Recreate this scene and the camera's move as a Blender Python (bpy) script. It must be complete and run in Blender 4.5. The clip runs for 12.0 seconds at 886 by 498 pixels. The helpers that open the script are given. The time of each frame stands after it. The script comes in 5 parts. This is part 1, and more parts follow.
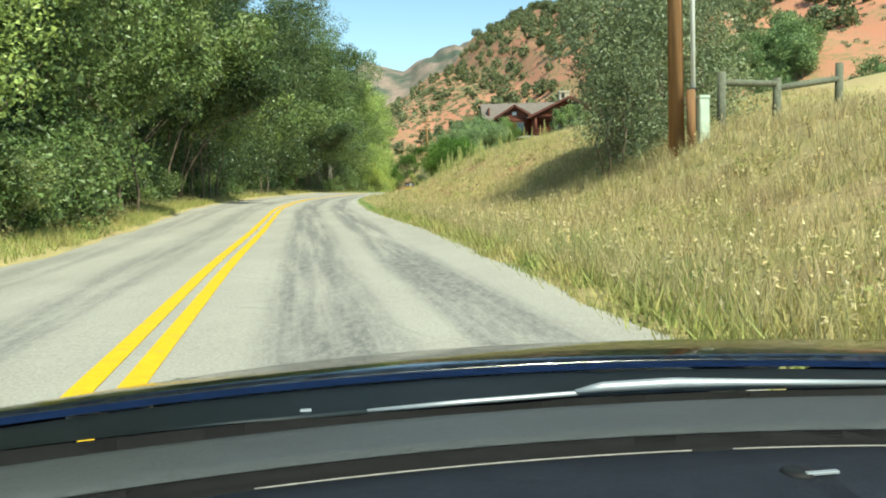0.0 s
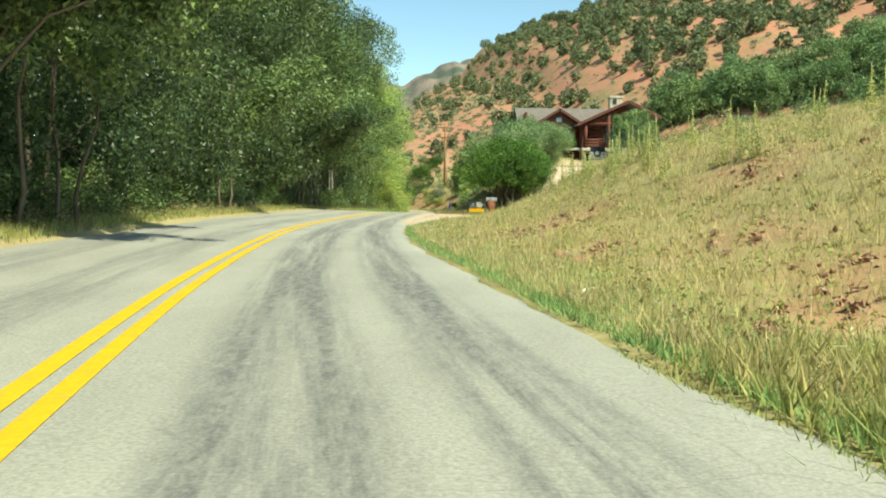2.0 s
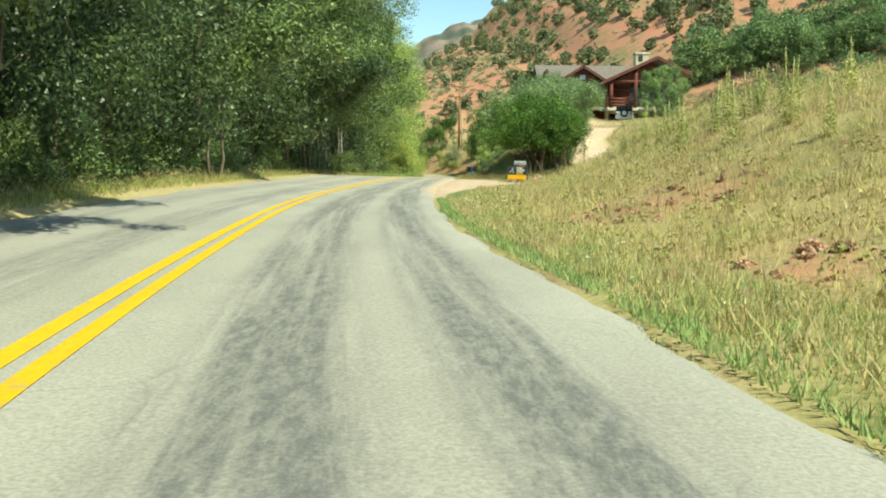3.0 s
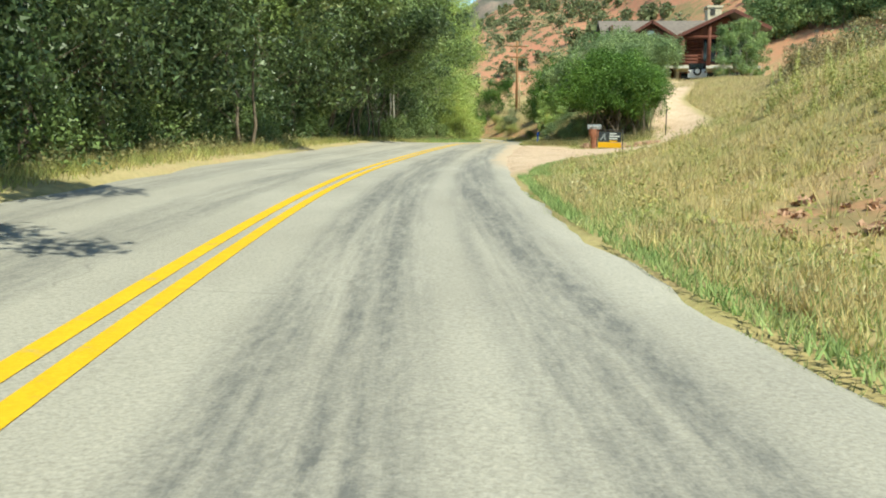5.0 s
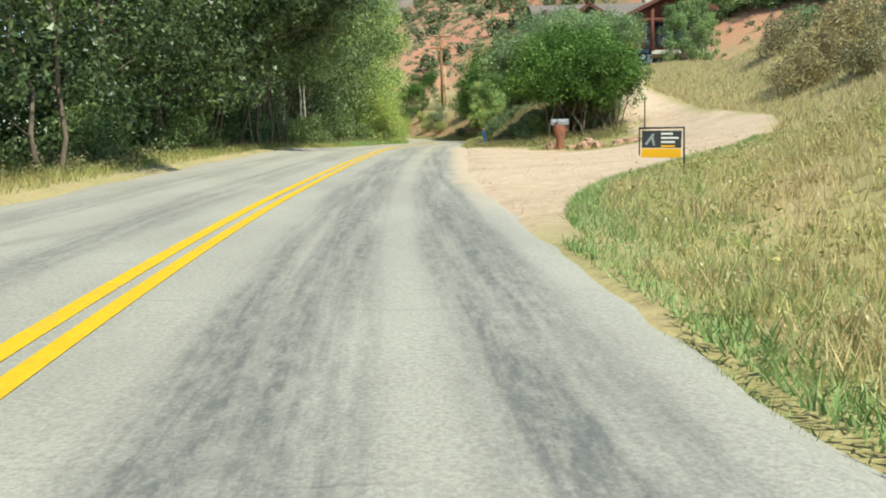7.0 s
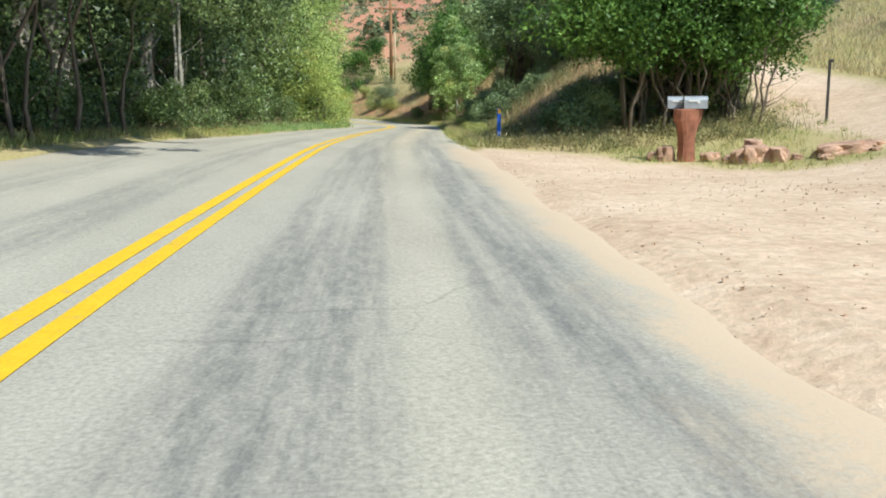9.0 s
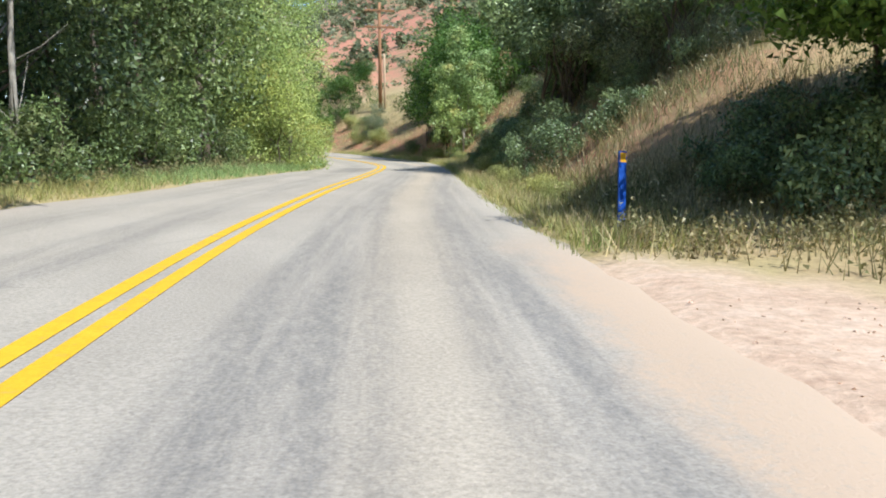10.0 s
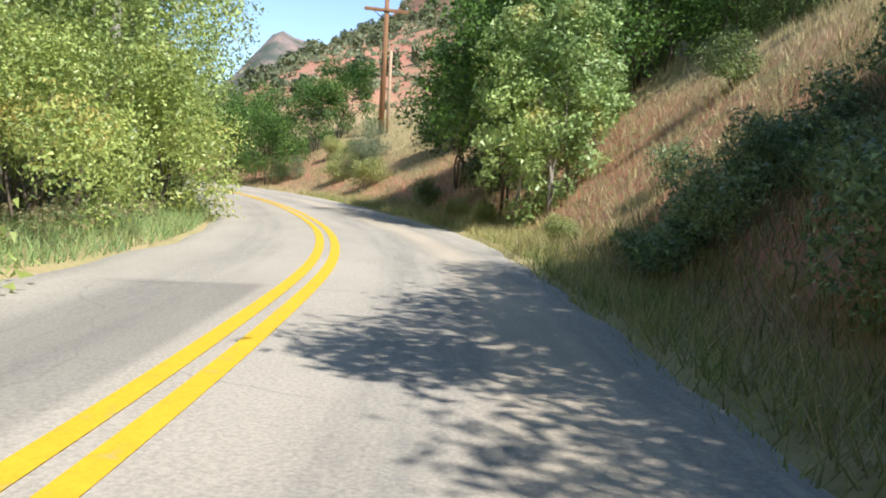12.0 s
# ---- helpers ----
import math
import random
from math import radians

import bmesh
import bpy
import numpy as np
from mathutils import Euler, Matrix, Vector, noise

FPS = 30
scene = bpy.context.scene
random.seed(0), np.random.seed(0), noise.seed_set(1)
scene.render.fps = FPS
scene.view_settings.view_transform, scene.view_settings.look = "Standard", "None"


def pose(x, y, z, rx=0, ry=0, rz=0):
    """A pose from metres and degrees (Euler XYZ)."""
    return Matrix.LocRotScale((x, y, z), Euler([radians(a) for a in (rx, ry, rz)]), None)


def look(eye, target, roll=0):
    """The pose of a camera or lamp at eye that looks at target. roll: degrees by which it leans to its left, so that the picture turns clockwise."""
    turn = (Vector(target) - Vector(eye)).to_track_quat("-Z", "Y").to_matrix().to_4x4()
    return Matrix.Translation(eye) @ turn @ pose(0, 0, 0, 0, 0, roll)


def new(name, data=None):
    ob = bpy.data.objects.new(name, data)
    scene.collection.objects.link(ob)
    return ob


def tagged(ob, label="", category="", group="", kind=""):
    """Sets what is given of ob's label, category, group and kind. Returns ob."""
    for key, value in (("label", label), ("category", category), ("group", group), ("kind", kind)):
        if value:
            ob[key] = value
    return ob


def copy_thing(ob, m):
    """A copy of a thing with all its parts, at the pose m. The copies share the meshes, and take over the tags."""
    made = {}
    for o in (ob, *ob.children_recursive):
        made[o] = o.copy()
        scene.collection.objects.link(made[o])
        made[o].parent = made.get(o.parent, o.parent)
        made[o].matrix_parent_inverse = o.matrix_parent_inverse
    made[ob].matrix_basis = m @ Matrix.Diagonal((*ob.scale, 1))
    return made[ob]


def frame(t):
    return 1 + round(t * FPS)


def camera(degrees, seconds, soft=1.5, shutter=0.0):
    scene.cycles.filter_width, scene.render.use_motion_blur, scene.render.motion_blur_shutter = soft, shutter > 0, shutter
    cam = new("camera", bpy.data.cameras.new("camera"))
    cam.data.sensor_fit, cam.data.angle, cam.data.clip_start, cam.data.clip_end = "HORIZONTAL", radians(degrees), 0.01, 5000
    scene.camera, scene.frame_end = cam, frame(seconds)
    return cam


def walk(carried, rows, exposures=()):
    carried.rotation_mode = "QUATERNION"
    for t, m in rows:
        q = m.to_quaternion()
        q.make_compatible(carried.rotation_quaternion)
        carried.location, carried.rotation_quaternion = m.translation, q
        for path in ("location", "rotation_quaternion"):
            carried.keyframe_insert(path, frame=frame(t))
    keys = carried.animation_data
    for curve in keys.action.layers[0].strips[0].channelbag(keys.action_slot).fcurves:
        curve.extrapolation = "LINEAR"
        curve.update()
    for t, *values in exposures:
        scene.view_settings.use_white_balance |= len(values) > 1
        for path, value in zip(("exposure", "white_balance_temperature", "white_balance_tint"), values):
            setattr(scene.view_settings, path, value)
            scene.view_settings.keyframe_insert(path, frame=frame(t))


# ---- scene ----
cam = camera(53.08, 12.0, soft=1.9)
# seconds, eye x y z, yaw, pitch, roll
PATH = [
    (0.0, -0.000, 0.000, 0.264, -0.000, -3.714, -1.658),
    (0.5, -1.203, 8.400, 0.419, -1.214, -0.926, -2.642),
    (1.0, -2.303, 15.320, 0.493, -2.351, -0.277, -0.559),
    (1.5, -3.113, 20.596, 0.575, -0.523, -1.940, 2.627),
    (2.0, -3.672, 24.873, 0.575, -0.656, -2.570, 0.712),
    (2.5, -4.102, 28.238, 0.645, -0.318, -3.740, 0.773),
    (3.0, -4.350, 30.430, 0.676, -0.092, -4.956, 0.612),
    (3.2, -4.391, 31.129, 0.696, -0.254, -5.597, 0.276),
    (4.8, -4.875, 34.854, 0.746, 2.582, -7.508, 0.821),
    (5.0, -4.927, 35.285, 0.763, 3.272, -7.271, 0.145),
    (5.5, -5.063, 36.768, 0.795, 4.708, -8.240, -2.097),
    (6.0, -5.216, 38.883, 0.789, 3.179, -9.702, -3.133),
    (6.5, -5.400, 41.497, 0.785, 0.666, -8.691, -2.680),
    (6.7, -5.512, 42.761, 0.839, -0.354, -7.361, -2.136),
    (8.3, -6.106, 55.520, 1.041, -5.159, -8.700, -1.398),
    (8.5, -6.124, 57.586, 1.047, -5.315, -8.780, -0.966),
    (9.0, -6.051, 62.854, 1.091, -5.780, -8.909, -0.201),
    (9.5, -5.854, 68.537, 1.162, -6.520, -8.674, 0.164),
    (10.0, -5.556, 74.661, 1.237, -6.511, -6.945, -0.253),
    (10.5, -5.136, 80.729, 1.315, -6.456, -5.073, 0.366),
    (11.0, -4.632, 86.940, 1.348, -6.813, -4.131, 1.110),
    (11.5, -4.113, 93.391, 1.325, -6.877, -3.668, 1.533),
    (12.0, -3.668, 99.933, 1.193, -6.116, -4.178, 3.171),
]


def aimed(x, y, z, yaw, pitch, roll):
    a, b = radians(yaw), radians(pitch)
    ahead = Vector((-math.sin(a) * math.cos(b), math.cos(a) * math.cos(b), math.sin(b)))
    eye = Vector((x, y, z))
    return look(eye, eye + ahead * 10, roll)


# seconds, stops, kelvin, tint
EXPOSURES = [(0.0, 0.46, 6750, -11), (1.5, 0.44, 7000, -14), (3.0, 0.41, 7000, -15), (5.0, 0.36, 6700, -7), (9.0, 0.3, 5950, 1), (10.5, 0.45, 5700, 14), (12.0, 0.5, 5950, 13)]
walk(cam, [(t, aimed(*row)) for t, *row in PATH], EXPOSURES)

# ------------------------------------------------------------------ light
SUN_AZ, SUN_EL = -55.0, 49.0  # degrees from +x towards +y; above the horizon
sun_way = Vector((math.cos(radians(SUN_AZ)) * math.cos(radians(SUN_EL)), math.sin(radians(SUN_AZ)) * math.cos(radians(SUN_EL)), math.sin(radians(SUN_EL))))
sun_data = bpy.data.lights.new("sun", "SUN")
sun_data.energy, sun_data.angle, sun_data.color = 4.7, radians(0.53), (1.0, 0.94, 0.84)
sun = new("sun", sun_data)
sun.matrix_world = look(sun_way * 50, (0, 0, 0))
world = bpy.data.worlds.new("sky")
scene.world = world
world.use_nodes = True
sky = world.node_tree.nodes.new("ShaderNodeTexSky")
sky.sky_type, sky.sun_disc = "NISHITA", False
sky.sun_elevation, sky.sun_rotation = radians(SUN_EL), radians(90 - SUN_AZ)
sky.altitude, sky.air_density, sky.dust_density = 2000, 1.1, 0.35
world.node_tree.links.new(sky.outputs[0], world.node_tree.nodes["Background"].inputs[0])
world.node_tree.nodes["Background"].inputs[1].default_value = 0.15


# ------------------------------------------------------------------ materials
def mat(name, rough=0.8, metal=0.0, spec=0.3):
    m = bpy.data.materials.new(name)
    m.use_nodes = True
    b = m.node_tree.nodes["Principled BSDF"]
    b.inputs["Roughness"].default_value, b.inputs["Metallic"].default_value = rough, metal
    b.inputs["Specular IOR Level"].default_value = spec
    return m, m.node_tree.nodes, m.node_tree.links, b


def node(nodes, kind, **values):
    n = nodes.new(kind)
    for key, value in values.items():
        n.inputs[key].default_value = value
    return n


def ramp(nodes, links, source, stops):
    r = nodes.new("ShaderNodeValToRGB")
    while len(r.color_ramp.elements) < len(stops):
        r.color_ramp.elements.new(0.5)
    for e, (p, c) in zip(r.color_ramp.elements, stops):
        e.position, e.color = p, (*c, 1)
    links.new(source, r.inputs[0])
    return r.outputs[0]


def mix(nodes, links, fac, a, b, blend="MIX"):
    m = nodes.new("ShaderNodeMix")
    m.data_type, m.blend_type = "RGBA", blend
    for slot, value in ((0, fac), (6, a), (7, b)):
        if isinstance(value, (int, float)):
            m.inputs[slot].default_value = value
        elif isinstance(value, tuple):
            m.inputs[slot].default_value = (*value, 1)
        else:
            links.new(value, m.inputs[slot])
    return m.outputs[2]


def place_noise(nodes, links, scale, detail=4.0, rough=0.6, stretch=None):
    geo = nodes.new("ShaderNodeNewGeometry")
    n = node(nodes, "ShaderNodeTexNoise", Scale=scale, Detail=detail, Roughness=rough)
    if stretch:
        m = nodes.new("ShaderNodeMapping")
        m.inputs["Scale"].default_value = stretch
        links.new(geo.outputs["Position"], m.inputs[0])
        links.new(m.outputs[0], n.inputs["Vector"])
    else:
        links.new(geo.outputs["Position"], n.inputs["Vector"])
    return n.outputs[0]


def bump(nodes, links, bsdf, height, strength=0.4, distance=0.02):
    b = node(nodes, "ShaderNodeBump", Strength=strength, Distance=distance)
    links.new(height, b.inputs["Height"])
    links.new(b.outputs[0], bsdf.inputs["Normal"])


def plain(name, colour, rough=0.7, metal=0.0, vary=0.25, scale=8.0, relief=0.0, spec=0.3, stretch=None):
    m, n, l, b = mat(name, rough, metal, spec)
    src = place_noise(n, l, scale, 5, stretch=stretch)
    lo, hi = tuple(c * (1 - vary) for c in colour), tuple(min(1, c * (1 + vary)) for c in colour)
    l.new(ramp(n, l, src, [(0.3, lo), (0.7, hi)]), b.inputs["Base Color"])
    if relief:
        bump(n, l, b, src, relief)
    return m


def leafy(name, dark, light, dry=None, share=0.08, sheen=0.45, spark=1.5):
    """Leaves: each one its own tint, some light coming through."""
    m, n, l, b = mat(name, 0.42, 0, sheen)
    geo = n.new("ShaderNodeNewGeometry")
    # spark: the palest few leaves are coloured like glints
    tint = ramp(n, l, geo.outputs["Random Per Island"], [(0.0, dark), (0.7, light), (0.92, tuple((0.5 + 0.5 * spark) * c for c in light)), (1.0, tuple(min(1, spark * c + 0.1 * (spark - 1)) for c in light))])
    # broad paler and darker patches painted as lit clumps and shaded gaps
    broad = ramp(n, l, place_noise(n, l, 0.55, 4, 0.65), [(0.34, (0.62, 0.66, 0.64)), (0.5, (1.0, 1.0, 1.0)), (0.66, (1.35, 1.28, 1.2))])
    tint = mix(n, l, 1.0, tint, broad, "MULTIPLY")
    info = n.new("ShaderNodeObjectInfo")
    shade = ramp(n, l, info.outputs["Random"], [(0.0, (0.8, 0.85, 0.8)), (1.0, (1.15, 1.1, 1.0))])
    tint = mix(n, l, 1.0, tint, shade, "MULTIPLY")
    if dry:
        patch = ramp(n, l, place_noise(n, l, 0.9, 3), [(0.62 - share, (0, 0, 0)), (0.72 - share, (1, 1, 1))])
        tint = mix(n, l, patch, tint, dry)
    l.new(tint, b.inputs["Base Color"])
    t = n.new("ShaderNodeBsdfTranslucent")
    l.new(tint, t.inputs[0])
    s = n.new("ShaderNodeMixShader")
    s.inputs[0].default_value = 0.26
    l.new(b.outputs[0], s.inputs[1])
    l.new(t.outputs[0], s.inputs[2])
    l.new(s.outputs[0], n["Material Output"].inputs[0])
    return m


LEAF_POPLAR = leafy("poplar_leaf", (0.05, 0.08, 0.028), (0.2, 0.275, 0.097), (0.29, 0.33, 0.13), 0.05)
# the cottonwood leaf again, with the trees' own shade put into its colour
LEAF_SHADE = leafy("shaded_poplar_leaf", (0.03, 0.052, 0.022), (0.115, 0.165, 0.065), (0.2, 0.24, 0.1), 0.0)
# yellow green cottonwood leaf, its colour raised to look fully sunlit
LEAF_SUNLIT = leafy("sunlit_poplar_leaf", (0.2, 0.28, 0.08), (0.4, 0.5, 0.16), (0.5, 0.48, 0.14), 0.03)
LEAF_OAK = leafy("oak_leaf", (0.05, 0.1, 0.025), (0.145, 0.255, 0.056), sheen=0.18, spark=1.3)
LEAF_BANK = leafy("bank_oak_leaf", (0.12, 0.17, 0.08), (0.3, 0.39, 0.18))
# paler than the near oak leaf: the haze of distance is in the colour
LEAF_BELT = leafy("hazed_oak_leaf", (0.1, 0.16, 0.07), (0.25, 0.34, 0.15), sheen=0.2, spark=1.25)
LEAF_SAGE = leafy("sage_leaf", (0.14, 0.17, 0.095), (0.27, 0.31, 0.175))
LEAF_YELLOW = leafy("turning_leaf", (0.2, 0.28, 0.07), (0.42, 0.5, 0.15), (0.55, 0.47, 0.13), 0.04)
LEAF_ASPEN = leafy("aspen_leaf", (0.24, 0.34, 0.11), (0.46, 0.58, 0.22), (0.58, 0.54, 0.18), 0.03)
LEAF_GROVE = leafy("grove_aspen_leaf", (0.13, 0.2, 0.08), (0.27, 0.36, 0.15), (0.36, 0.4, 0.16), 0.0, sheen=0.3)
# juniper green lightened towards the haze over the hill
LEAF_JUNIPER = leafy("juniper_leaf", (0.1, 0.128, 0.07), (0.2, 0.235, 0.13), sheen=0.1, spark=1.1)
LEAF_SPRUCE = leafy("spruce_leaf", (0.03, 0.055, 0.045), (0.07, 0.11, 0.09))
LEAF_BROOM = leafy("rabbitbrush_leaf", (0.24, 0.28, 0.09), (0.43, 0.45, 0.17))
LEAF_BROWN = leafy("dry_brush_leaf", (0.17, 0.15, 0.075), (0.36, 0.31, 0.16))
def grassy(name, tones, seed, spread=0.35):
    """Blades that take their colour from patches of ground a stride wide, and vary a little one by one."""
    m, n, l, b = mat(name, 0.6, 0, 0.25)
    geo = n.new("ShaderNodeNewGeometry")
    shift = n.new("ShaderNodeVectorMath")
    shift.inputs[1].default_value = (seed, seed * 1.7, 0)
    l.new(geo.outputs["Position"], shift.inputs[0])
    patch = node(n, "ShaderNodeTexNoise", Scale=1.1, Detail=6.0, Roughness=0.72)
    l.new(shift.outputs[0], patch.inputs["Vector"])
    stops = [(0.3 + 0.4 * k / (len(tones) - 1), c) for k, c in enumerate(tones)]
    tint = ramp(n, l, patch.outputs[0], stops)
    lo, hi = 1 - spread, 1 + spread
    tint = mix(n, l, 1.0, tint, ramp(n, l, geo.outputs["Random Per Island"], [(0.0, (lo, lo, lo)), (0.8, (hi, hi, hi)), (1.0, (1.6, 1.55, 1.5))]), "MULTIPLY")
    l.new(tint, b.inputs["Base Color"])
    t = n.new("ShaderNodeBsdfTranslucent")
    l.new(tint, t.inputs[0])
    s = n.new("ShaderNodeMixShader")
    s.inputs[0].default_value = 0.35
    l.new(b.outputs[0], s.inputs[1])
    l.new(t.outputs[0], s.inputs[2])
    l.new(s.outputs[0], n["Material Output"].inputs[0])
    return m


GRASS_DRY = grassy("dry_grass_blade", ((0.26, 0.3, 0.12), (0.38, 0.37, 0.16), (0.53, 0.45, 0.24), (0.42, 0.33, 0.2), (0.66, 0.57, 0.35)), 3.1)
GRASS_SHORT = grassy("short_slope_grass_blade", ((0.29, 0.34, 0.13), (0.44, 0.44, 0.185), (0.59, 0.5, 0.255), (0.49, 0.39, 0.215), (0.73, 0.65, 0.37)), 7.7)
GRASS_GREEN = grassy("green_grass_blade", ((0.17, 0.28, 0.1), (0.24, 0.36, 0.13), (0.34, 0.42, 0.17), (0.46, 0.46, 0.22)), 5.3)
GRASS_MIX = grassy("yellow_green_blade", ((0.17, 0.24, 0.07), (0.3, 0.34, 0.11), (0.42, 0.38, 0.15), (0.55, 0.46, 0.22)), 1.3)
# olive weeds, their tones darkened to carry the shade of thicket and bank
WEED_SHADED = grassy("shaded_olive_weed_blade", ((0.1, 0.125, 0.05), (0.19, 0.2, 0.085), (0.29, 0.25, 0.12), (0.4, 0.34, 0.18)), 9.2)
GRASS_SEED = leafy("seed_head", (0.42, 0.36, 0.2), (0.62, 0.55, 0.34))
BARK = plain("bark", (0.16, 0.125, 0.09), 0.9, vary=0.4, scale=9, relief=0.6, stretch=(1, 1, 0.2))
BARK_OLD = plain("furrowed_grey_bark", (0.3, 0.265, 0.215), 0.9, vary=0.55, scale=7, relief=1.0, stretch=(1, 1, 0.16))
BARK_PALE = plain("pale_bark", (0.33, 0.3, 0.24), 0.85, vary=0.35, scale=5, relief=0.3)
POLE_WOOD = plain("weathered_pole_wood", (0.3, 0.16, 0.075), 0.85, vary=0.35, scale=12, relief=0.4, stretch=(1, 1, 0.05))
GREY_WOOD = plain("grey_fence_wood", (0.15, 0.155, 0.11), 0.9, vary=0.3, scale=14, relief=0.4)
LOG_RED = plain("red_log", (0.14, 0.046, 0.028), 0.7, vary=0.35, scale=4, relief=0.2)
ROOF_BROWN = plain("brown_shingle", (0.2, 0.165, 0.14), 0.9, vary=0.25, scale=3, relief=0.3)
TRIM_RED = plain("red_trim", (0.12, 0.04, 0.028), 0.6, vary=0.2, scale=3)
STONE_CREAM = plain("cream_stone", (0.5, 0.43, 0.32), 0.9, vary=0.25, scale=3, relief=0.3)
CONCRETE = plain("pale_concrete", (0.56, 0.52, 0.45), 0.9, vary=0.12, scale=2, relief=0.1)
ROCK = plain("pale_red_rock", (0.45, 0.28, 0.19), 0.9, vary=0.45, scale=5, relief=0.9)
GRAVEL = plain("pale_pebble", (0.66, 0.5, 0.37), 0.9, vary=0.4, scale=4, relief=0.3)
PALE_POLE = plain("pale_pole_wood", (0.5, 0.36, 0.22), 0.85, vary=0.2, scale=9, relief=0.2)
SANDSTONE = plain("red_sandstone", (0.28, 0.115, 0.068), 0.9, vary=0.3, scale=7, relief=0.5)
METAL_GREY = plain("galvanised_metal", (0.42, 0.44, 0.45), 0.45, 0.5, vary=0.12, scale=9)
METAL_WHITE = plain("white_conduit", (0.72, 0.72, 0.68), 0.5, vary=0.06, scale=6)
BOX_GREEN = plain("pale_green_cabinet", (0.5, 0.58, 0.47), 0.6, vary=0.08, scale=5)
STEEL_DARK = plain("dark_steel", (0.05, 0.045, 0.04), 0.6, 0.3, vary=0.3, scale=10)
BLUE = plain("blue_plastic", (0.02, 0.09, 0.42), 0.5, vary=0.15, scale=6)
SIGN_DARK = plain("dark_sign_face", (0.045, 0.05, 0.055), 0.6, vary=0.1, scale=5)
SIGN_YELLOW = plain("yellow_sign_face", (0.8, 0.42, 0.015), 0.6, vary=0.06, scale=5)
SIGN_WHITE = plain("white_lettering", (0.75, 0.75, 0.72), 0.6, vary=0.05, scale=5)
WHITE_PAINT = plain("white_car_paint", (0.7, 0.7, 0.68), 0.35, vary=0.04, scale=5)
BLACK_RUBBER = plain("black_rubber", (0.018, 0.018, 0.018), 0.75, vary=0.25, scale=20)
GLASS_DARK, _n, _l, _b = mat("dark_window_glass", 0.06, 0.0, 0.8)
_b.inputs["Base Color"].default_value = (0.015, 0.02, 0.025, 1)


def road_material():
    m, n, l, b = mat("worn_asphalt", 0.88, 0, 0.25)
    uv = n.new("ShaderNodeUVMap")
    split = n.new("ShaderNodeSeparateXYZ")
    l.new(uv.outputs[0], split.inputs[0])
    grit = place_noise(n, l, 45, 3, 0.7)
    patchy = place_noise(n, l, 0.9, 5, 0.6, (1, 0.35, 1))
    streak = node(n, "ShaderNodeTexNoise", Scale=1.0, Detail=5.0, Roughness=0.65)
    mp = n.new("ShaderNodeMapping")
    mp.inputs["Scale"].default_value = (4.2, 0.16, 1)
    l.new(uv.outputs[0], mp.inputs[0])
    l.new(mp.outputs[0], streak.inputs["Vector"])
    base = ramp(n, l, patchy, [(0.25, (0.36, 0.335, 0.285)), (0.75, (0.47, 0.44, 0.375))])
    base = mix(n, l, 0.85, base, ramp(n, l, grit, [(0.3, (0.72, 0.72, 0.72)), (0.7, (1.22, 1.22, 1.22))]), "MULTIPLY")
    dusty = n.new("ShaderNodeMapRange")
    dusty.inputs[1].default_value, dusty.inputs[2].default_value = 55, 90
    l.new(split.outputs[1], dusty.inputs[0])
    base = mix(n, l, dusty.outputs[0], base, mix(n, l, 1.0, base, (1.12, 1.07, 0.99), "MULTIPLY"))
    lane = n.new("ShaderNodeMapRange")
    lane.interpolation_type = "SMOOTHERSTEP"
    lane.inputs[1].default_value, lane.inputs[2].default_value, lane.inputs[3].default_value, lane.inputs[4].default_value = 0.1, 0.6, 1.0, 0.0
    middle = n.new("ShaderNodeMath")
    middle.operation = "SUBTRACT"
    middle.inputs[1].default_value = 1.7
    l.new(split.outputs[0], middle.inputs[0])
    width = n.new("ShaderNodeMath")
    width.operation = "ABSOLUTE"
    l.new(middle.outputs[0], width.inputs[0])
    l.new(width.outputs[0], lane.inputs[0])
    both = n.new("ShaderNodeMath")
    both.operation = "MULTIPLY"
    l.new(lane.outputs[0], both.inputs[0])
    l.new(dusty.outputs[0], both.inputs[1])
    base = mix(n, l, both.outputs[0], base, mix(n, l, 1.0, base, (1.13, 1.08, 1.0), "MULTIPLY"))
    # wheel tracks: bands along the lane, broken up by streaks
    total = None
    for centre, wide, deep in ((1.1, 0.6, 1.0), (2.25, 0.5, 1.0), (-1.0, 0.5, 0.7), (-2.3, 0.5, 0.6)):
        off = node(n, "ShaderNodeMath")
        off.operation = "SUBTRACT"
        l.new(split.outputs[0], off.inputs[0])
        off.inputs[1].default_value = centre
        sq = n.new("ShaderNodeMath")
        sq.operation = "MULTIPLY"
        l.new(off.outputs[0], sq.inputs[0])
        l.new(off.outputs[0], sq.inputs[1])
        ex = n.new("ShaderNodeMapRange")
        ex.interpolation_type = "SMOOTHERSTEP"
        ex.inputs[1].default_value, ex.inputs[2].default_value, ex.inputs[3].default_value, ex.inputs[4].default_value = 0, wide * wide, deep, 0
        l.new(sq.outputs[0], ex.inputs[0])
        if total is None:
            total = ex.outputs[0]
        else:
            mx = n.new("ShaderNodeMath")
            mx.operation = "MAXIMUM"
            l.new(total, mx.inputs[0])
            l.new(ex.outputs[0], mx.inputs[1])
            total = mx.outputs[0]
    worn = ramp(n, l, streak.outputs[0], [(0.34, (0, 0, 0)), (0.58, (1, 1, 1))])
    worn = mix(n, l, 0.75, worn, ramp(n, l, place_noise(n, l, 15, 5, 0.75, (1, 0.3, 1)), [(0.36, (0.3, 0.3, 0.3)), (0.6, (1.15, 1.15, 1.15))]), "MULTIPLY")
